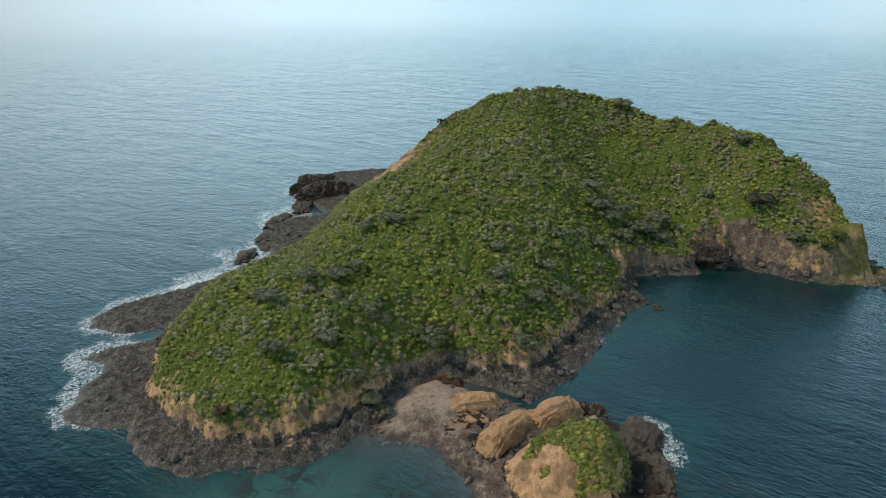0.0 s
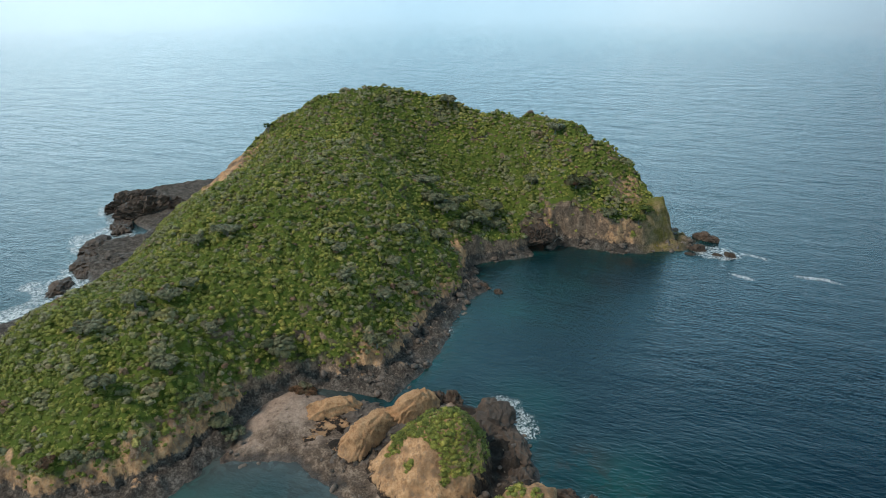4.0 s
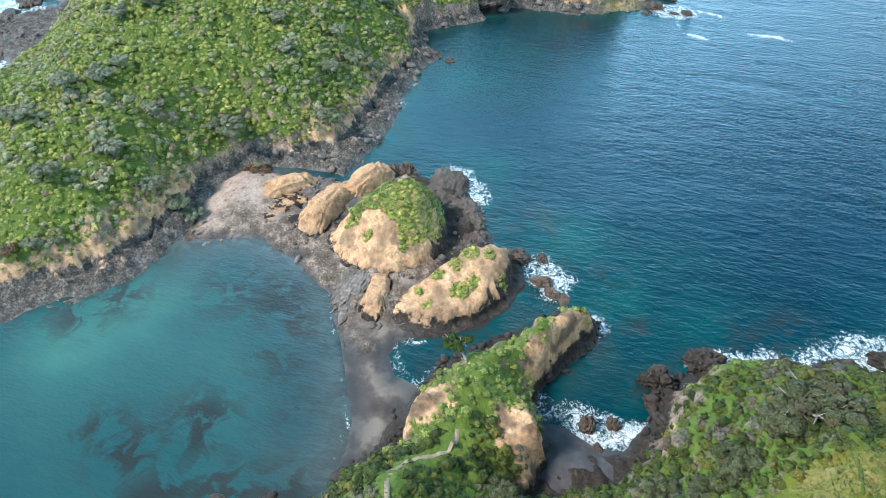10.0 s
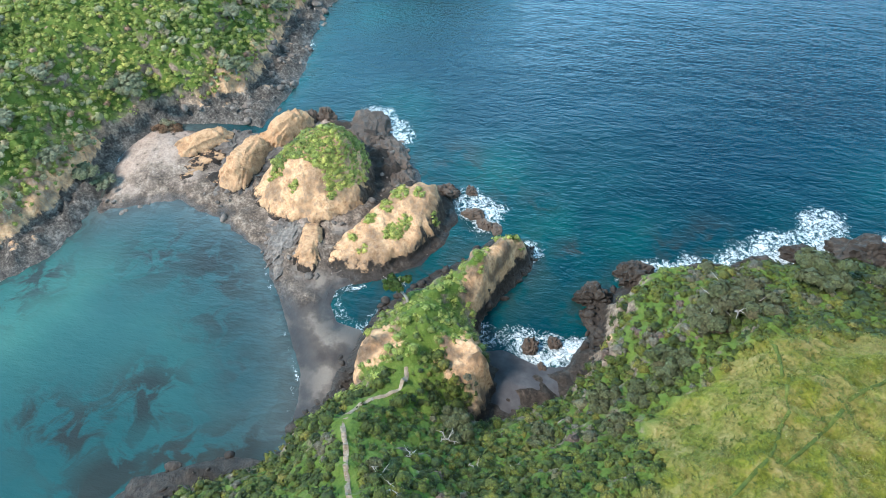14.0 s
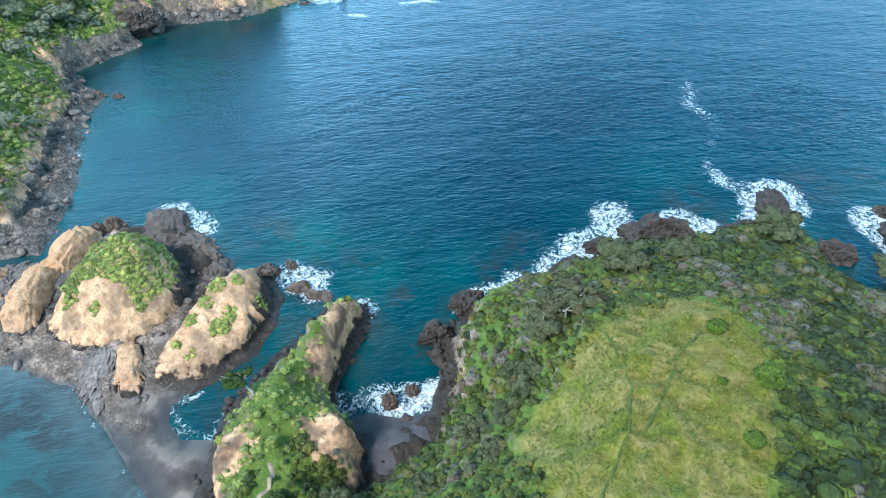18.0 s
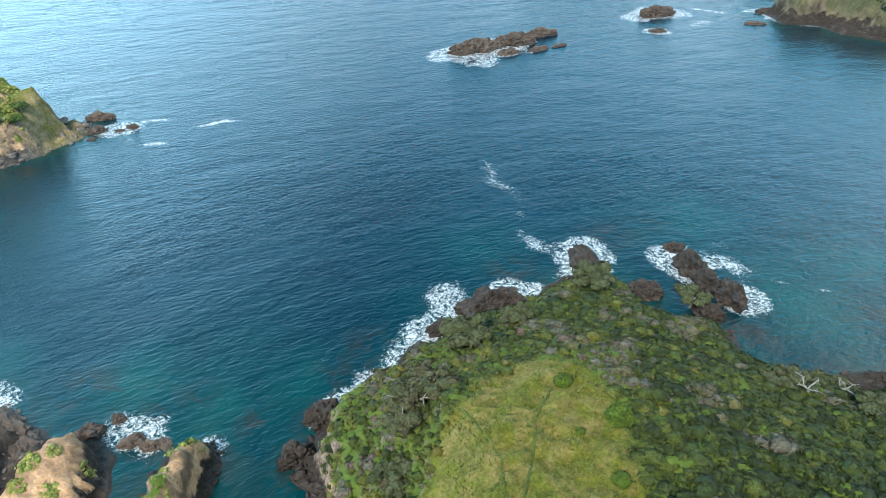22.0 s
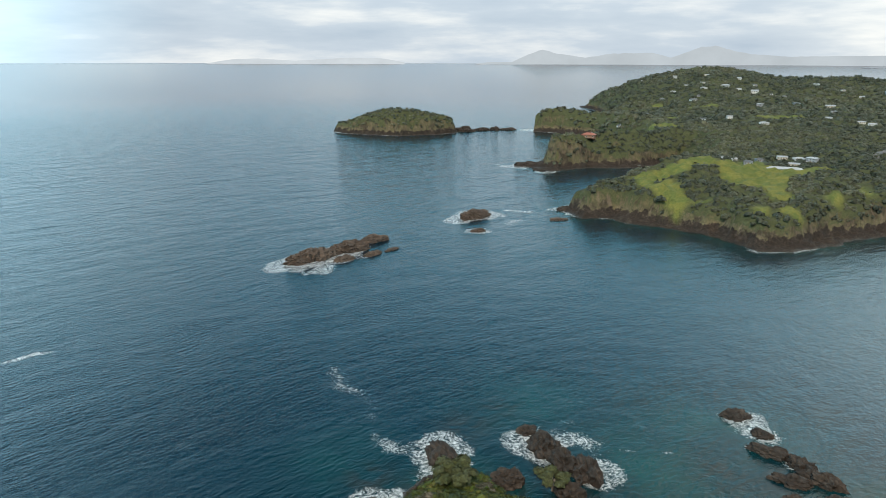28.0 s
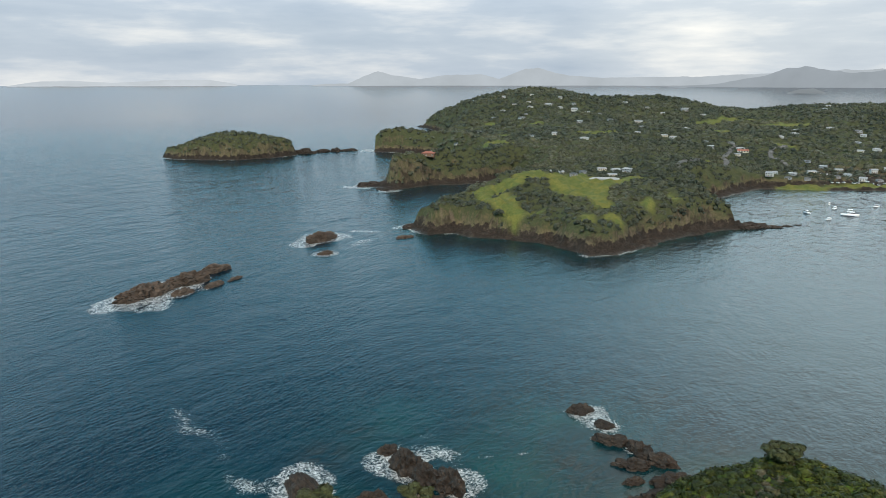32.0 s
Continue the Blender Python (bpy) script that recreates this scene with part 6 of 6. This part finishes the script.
def house(w, d, h, rise, kind, wall, roof, label, wing=False, deck=False):
    """A house facing -y: walls, roof, windows with panes, door, perhaps a wing and a deck."""
    base = empty("house")
    tagged(base, label, "house", "houses on the far shore")
    part("wall", box_bm(w, d, h + 1.2, z=-1.2), wall, base)
    part("roof", roof_bm(w, d, rise, h, kind), roof, base)
    if wing:
        part("wing", box_bm(w * 0.4, d * 0.7, h + 1.1, w * 0.32, -d * 0.65, -1.2), wall, base)
        part("wing_roof", roof_bm(w * 0.4, d * 0.9, rise * 0.7, h - 0.1, "hip"), roof, base).location = (w * 0.32, -d * 0.62, 0)
    storeys = 2 if h > 4 else 1
    for s in range(storeys):
        n = max(2, int(w / 3.2))
        for k in range(n):
            x = -w / 2 + (k + 0.5) * w / n
            if wing and x > w * 0.1:
                continue
            if s == 0 and k == n // 2:
                part("door", box_bm(1.0, 0.10, 2.05, x, -d / 2 - 0.03, 0.05), BROWN, base)
                continue
            win = part("window", box_bm(1.75, 0.10, 1.3, x, -d / 2 - 0.02, 0.8 + 2.6 * s), TRIM, base)
            part("pane", box_bm(1.55, 0.06, 1.1, x, -d / 2 - 0.06, 0.9 + 2.6 * s, 0), PANE, win)
    if deck:
        part("deck", box_bm(w * 0.9, 2.6, 0.25, 0, -d / 2 - 1.4, 0.1), DECK, base)
        part("chimney", box_bm(0.8, 0.8, rise + 0.9, w * 0.2, 0.4, h), GREY_WALL, base)
    return base


MODELS = [
    house(15, 8, 3.0, 1.9, "hip", WHITE, ROOF_PALE, "white single-storey house with a pale hip roof", wing=True),
    house(11, 8, 5.4, 1.8, "gable", WHITE, ROOF_GREY, "two-storey white house with a grey gable roof", deck=True),
    house(13, 8, 2.9, 1.6, "gable", CREAM, ROOF_GREY, "cream house with a grey metal roof among trees"),
    house(12, 9, 5.2, 1.4, "mono", GREY_WALL, ROOF_PALE, "modern grey house with a pale sloping roof", deck=True),
    house(10, 7, 2.8, 1.7, "hip", GREY_WALL, ROOF_DARK, "small grey house with a dark hip roof"),
    house(11, 7, 3.0, 1.8, "gable", WHITE, ROOF_DARK, "white cottage with a dark roof", deck=True),
]
RED_HOUSE = house(13, 8, 4.6, 1.8, "gable", CREAM, ROOF_RED, "cream house with a rust-red roof on the ridge", deck=True)
LONG_HOUSE = house(25, 8, 3.0, 1.3, "hip", WHITE, ROOF_PALE, "long low white building with a pale roof beside pasture")
BROWN_HOUSE = house(14, 8, 3.2, 2.0, "hip", BROWN, ROOF_RED, "dark red-roofed timber house on a clifftop", deck=True)
NEAR_HOMES = [(113.6, 565.5, 4), (97.3, 574.6, 0), (107, 600, 2), (136, 632, 4), (158, 648, 2), (172.8, 650, 0), (176, 622, 3), (158, 606, 2), (192.4, 899.5, 0), (159, 941, 1), (20, 962, 5), (126, 940, 5), (60, 1060, 4)]
VILLAGE = [(364, 811, 2), (391, 862, 0), (353, 865, 3), (394, 898, 5), (347, 690, 1), (366, 688, 4), (386, 688, 4), (362, 712, 1), (384, 714, 3), (407, 718, 2), (455, 730, 1), (447, 690, 1), (457, 783, 3), (445, 797, 4), (468, 770, 2), (614, 962, 1), (570, 903, 3), (620, 990, 5), (602, 1028, 0), (549, 1031, 2), (518, 974, 0), (483, 944, 0), (573, 866, 0), (549, 861, 2), (425, 700, 4), (430, 735, 2), (475, 705, 4), (490, 740, 1), (500, 715, 5), (520, 760, 2)]
HILLSIDE = [(287, 973, 1), (310, 1033, 5), (378, 1028, 0), (312, 929, 2), (320, 915, 0), (358, 897, 4), (69, 1447, 0), (116, 1281, 0), (127, 1391, 1), (166, 1271, 0), (153, 1226, 4), (141, 1315, 5), (185, 1391, 2), (222, 1263, 0), (233, 1327, 1), (253, 1288, 5), (229, 1110, 3), (263, 1211, 2), (284, 1205, 4), (364, 1332, 0), (392, 1279, 5), (408, 1234, 1), (467, 1193, 0), (404, 1130, 4), (700, 1211, 2), (676, 1177, 0), (94, 1235, 5), (171, 1326, 2), (623, 988, 3)]
hr = random.Random(5)


def stand_house(model, x, y, turn=None):
    a = math.degrees(math.atan2(y, x)) - 90 + (hr.uniform(-32, 32) if turn is None else turn)
    z = max(float(far_height(x, y)), float(np.mean(far_height(np.array([x - 4.0, x + 4, x, x]), np.array([y, y, y - 4.0, y + 4])))))
    model.scale = (0.64, 0.64, 0.64)
    return copy_thing(model, pose(x, y, z, 0, 0, a))


for x, y, k in NEAR_HOMES + VILLAGE + HILLSIDE:
    stand_house(MODELS[k], x, y)
for model, x, y, turn in ((RED_HOUSE, 386, 844, 10), (LONG_HOUSE, 139, 558, 8), (BROWN_HOUSE, -16, 726, -15)):
    z = float(far_height(x, y))
    model.matrix_basis = pose(x, y, z, 0, 0, math.degrees(math.atan2(y, x)) - 90 + turn)
for k, (x, y) in enumerate(((205, 1290), (245, 1240), (330, 1120), (450, 1240), (290, 1150), (140, 1180))):
    MODELS[k].matrix_basis = pose(x, y, float(far_height(x, y)), 0, 0, math.degrees(math.atan2(y, x)) - 90 + 12 * (k - 2))

road_mat = plain("worn_asphalt", [(0.3, (0.07, 0.07, 0.07)), (0.5, (0.13, 0.13, 0.13)), (0.7, (0.2, 0.2, 0.2))], 0.5, 0.9, 0.2, 0.05)
for line in ([(223, 652), (235, 653), (268, 690), (305, 745), (331, 757), (341, 795), (372, 850), (396, 890), (386, 915)], [(415, 760), (440, 745), (480, 752), (530, 735), (600, 720)], [(415, 760), (412, 820), (430, 860), (470, 900)]):
    lane, _ = ribbon("road", line, 6.0, road_mat, far_height, 0.8, 21)
    tagged(lane, "narrow sealed road through the seaside village", "road", kind="structure")


# ---------- boats and parked cars in the bay ----------
hull_mat, deck_mat = paint("white_gelcoat", (0.80, 0.81, 0.82), 0.25, 0.04), paint("pale_deck", (0.62, 0.63, 0.62), 0.6)
navy_mat = paint("dark_antifouling", (0.03, 0.04, 0.07), 0.5)


def hull_mesh(ln, beam, free):
    """A lofted hull with a pointed bow and flat stern."""
    n, V = 11, []
    for i in range(n):
        t = i / (n - 1)
        w = beam / 2 * (1 - max(0, (t - 0.45) / 0.55) ** 2.2) * (0.86 + 0.14 * min(1, t * 3)) + 0.02
        sheer = free * (1 + 0.35 * t * t)
        x = (t - 0.5) * ln
        V += [(x, -w, sheer), (x, -w * 0.86, 0.1), (x * 0.96, 0, -0.5), (x, w * 0.86, 0.1), (x, w, sheer)]
    V = np.array(V)
    q = []
    for i in range(n - 1):
        for k in range(4):
            q.append([i * 5 + k, i * 5 + k + 1, i * 5 + k + 6, i * 5 + k + 5])
        q.append([i * 5 + 4, i * 5, i * 5 + 5, i * 5 + 9])
    q += [[0, 4, 3, 1]]
    return mesh_np("hull", V, tris=[[1, 3, 2]], quads=np.array(q), smooth=False)


def boat(ln, label, fly=False, mast=False):
    base = empty("moored_boat")
    tagged(base, label, "boat", "moored boats")
    beam, free = ln * 0.31, 0.09 * ln + 0.25
    part("hull", hull_mesh(ln, beam, free), hull_mat, base)
    part("boot_stripe", box_bm(ln * 0.7, beam * 0.9, 0.12, -ln * 0.1, 0, 0.05), navy_mat, base)
    cab = part("cabin", box_bm(ln * 0.42, beam * 0.72, ln * 0.11 + 0.5, ln * 0.02, 0, free, 0.12), hull_mat, base)
    part("windscreen", box_bm(ln * 0.43, beam * 0.73, ln * 0.045 + 0.1, ln * 0.02, 0, free + ln * 0.05 + 0.2, 0.02), PANE, cab)
    part("cockpit", box_bm(ln * 0.28, beam * 0.7, 0.1, -ln * 0.33, 0, free - 0.02, 0.02), deck_mat, base)
    if fly:
        part("flybridge", box_bm(ln * 0.26, beam * 0.6, 0.7, -ln * 0.02, 0, free + ln * 0.11 + 0.5, 0.1), hull_mat, base)
        part("canopy", box_bm(ln * 0.28, beam * 0.62, 0.12, -ln * 0.03, 0, free + ln * 0.11 + 2.4, 0.04), hull_mat, base)
        for sx in (-1, 1):
            part("post", box_bm(0.08, 0.08, 1.3, -ln * 0.03 + sx * ln * 0.12, beam * 0.26 * sx, free + ln * 0.11 + 1.15, 0), deck_mat, base)
    if mast:
        v, q = tube([(ln * 0.08, 0, free), (ln * 0.08, 0, ln * 1.25)], [0.09, 0.06], 6)
        part("mast", mesh_np("mast", v, quads=q), deck_mat, base)
        v, q = tube([(ln * 0.06, 0, free + 1.6), (-ln * 0.36, 0, free + 1.7)], [0.08, 0.08], 6)
        part("boom", mesh_np("boom", v, quads=q), deck_mat, base)
    return base


BIG, MID, SMALL, SAIL = boat(13.5, "large white motor launch at its mooring", fly=True), boat(8.5, "white cabin cruiser at its mooring"), boat(6.5, "small white runabout at its mooring"), boat(10, "white moored launch with a short mast", mast=True)
BIG.matrix_basis, MID.matrix_basis, SMALL.matrix_basis, SAIL.matrix_basis = pose(341, 536, 0, 0, 0, -30), pose(311, 548, 0, 0, 0, 100), pose(314, 520, 0, 0, 0, 20), pose(387, 538, 0, 0, 0, 110)
for model, x, y, a in ((MID, 346, 566, 40), (SMALL, 353, 587, 60), (SMALL, 388, 575, 0), (SMALL, 405, 545, 10), (MID, 430, 560, 30)):
    copy_thing(model, pose(x, y, 0, 0, 0, a))

car_paint, tyre_mat = paint("white_car_paint", (0.75, 0.76, 0.77), 0.25, 0.03), paint("black_rubber", (0.02, 0.02, 0.02), 0.8)


def car(label):
    base = empty("parked_car")
    tagged(base, label, "car", "cars along the beach")
    part("body", box_bm(4.4, 1.8, 0.75, 0, 0, 0.35, 0.15), car_paint, base)
    part("cabin", box_bm(2.3, 1.55, 0.6, -0.2, 0, 1.08, 0.2), PANE, base)
    for sx in (-1.35, 1.35):
        for sy in (-0.82, 0.82):
            v, q = tube([(sx, sy - 0.11, 0.33), (sx, sy + 0.11, 0.33)], [0.33, 0.33], 10)
            part("wheel", mesh_np("wheel", v, quads=q), tyre_mat, base)
    return base


first_car = car("white car parked on grass behind the beach")
first_car.matrix_basis = pose(404, 684, float(far_height(404, 684)), 0, 0, 80)
for i in range(9):
    x, y = 410 + 7.5 * i + hr.uniform(-1.5, 1.5), 683 + 0.6 * i + hr.uniform(-2, 2)
    copy_thing(first_car, pose(x, y, float(far_height(x, y)), 0, 0, 80 + hr.uniform(-15, 15)))

# beacon on the island's summit
bx, by = -383, 18
beacon = empty("beacon", pose(bx, by, float(island_height(bx, by))))
tagged(beacon, "small white navigation beacon on the island summit", "beacon")
part("base", box_bm(1.2, 1.2, 0.5, z=-0.2), GREY_WALL, beacon)
v, q = tube([(0, 0, 0.2), (0, 0, 3.2)], [0.42, 0.34], 10)
part("mast", mesh_np("mast", v, quads=q), hull_mat, beacon)
v, q = tube([(0, 0, 3.2), (0, 0, 3.35), (0, 0, 3.9), (0, 0, 4.1)], [0.5, 0.3, 0.3, 0.02], 10)
part("lantern", mesh_np("lantern", v, quads=q), PANE, beacon)


# ---------- hills across the water, their haze painted in as a pale glow ---
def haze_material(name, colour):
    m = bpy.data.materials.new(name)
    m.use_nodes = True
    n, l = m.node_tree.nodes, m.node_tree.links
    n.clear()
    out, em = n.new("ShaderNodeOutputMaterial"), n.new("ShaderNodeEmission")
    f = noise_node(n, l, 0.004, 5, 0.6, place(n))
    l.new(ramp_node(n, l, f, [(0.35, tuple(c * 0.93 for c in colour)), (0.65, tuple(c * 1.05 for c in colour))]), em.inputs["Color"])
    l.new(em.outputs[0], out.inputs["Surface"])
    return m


def hills(profile, dist, material, seed):
    """A far ridge: heading in degrees and height of the crest above the horizon in metres."""
    p = np.array(profile, float)
    az = np.arange(p[0, 0], p[-1, 0], 0.12)
    crest = np.interp(az, p[:, 0], p[:, 1])
    crest = crest + (fbm(az, az * 0, 1.6, seed, 4) * 0.10 + fbm(az, az * 0 + 7, 0.35, seed + 9, 2) * 0.03) * (crest + 6)
    far_k = min(max((dist - 2300) / 2500, 0), 1)
    level = 110 - dist * (110 / dist * (1 - far_k ** 2) + 0.0058 * far_k ** 2)
    rows = []
    for k, (back, frac) in enumerate(((-60, -0.3), (0, 0.02), (25, 0.45), (50, 0.8), (80, 1.0), (130, 0.3))):
        d = dist + back + 10 * fbm(az, az * 0 + k, 0.8, seed + k)
        rows.append(np.c_[np.sin(np.radians(az)) * d, np.cos(np.radians(az)) * d, level + np.maximum(crest, 0.5) * frac])
    V = np.stack(rows, 1).reshape(-1, 3)
    i = np.arange(len(az) - 1)[:, None] * 6 + np.arange(5)[None]
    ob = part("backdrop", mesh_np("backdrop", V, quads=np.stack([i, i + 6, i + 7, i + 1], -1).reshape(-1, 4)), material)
    return tagged(ob, "hills across the water, painted pale blue-grey with haze", "hills", kind="structure")


# each ridge's glowing colour holds its painted haze, the farthest palest
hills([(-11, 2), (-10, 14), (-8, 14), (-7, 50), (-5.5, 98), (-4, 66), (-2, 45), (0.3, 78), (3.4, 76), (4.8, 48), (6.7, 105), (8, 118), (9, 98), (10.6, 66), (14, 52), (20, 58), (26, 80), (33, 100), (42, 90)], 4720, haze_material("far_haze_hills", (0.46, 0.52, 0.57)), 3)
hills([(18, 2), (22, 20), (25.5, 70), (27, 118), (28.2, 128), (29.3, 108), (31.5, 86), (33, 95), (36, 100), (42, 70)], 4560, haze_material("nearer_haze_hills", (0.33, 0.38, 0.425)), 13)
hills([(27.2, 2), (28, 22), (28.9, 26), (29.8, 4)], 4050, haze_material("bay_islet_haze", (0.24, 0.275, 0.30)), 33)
hills([(-33, 3), (-31, 30), (-29, 34), (-26, 20), (-22, 40), (-19, 38), (-17, 8)], 4740, haze_material("faint_haze_islands", (0.57, 0.635, 0.69)), 43)
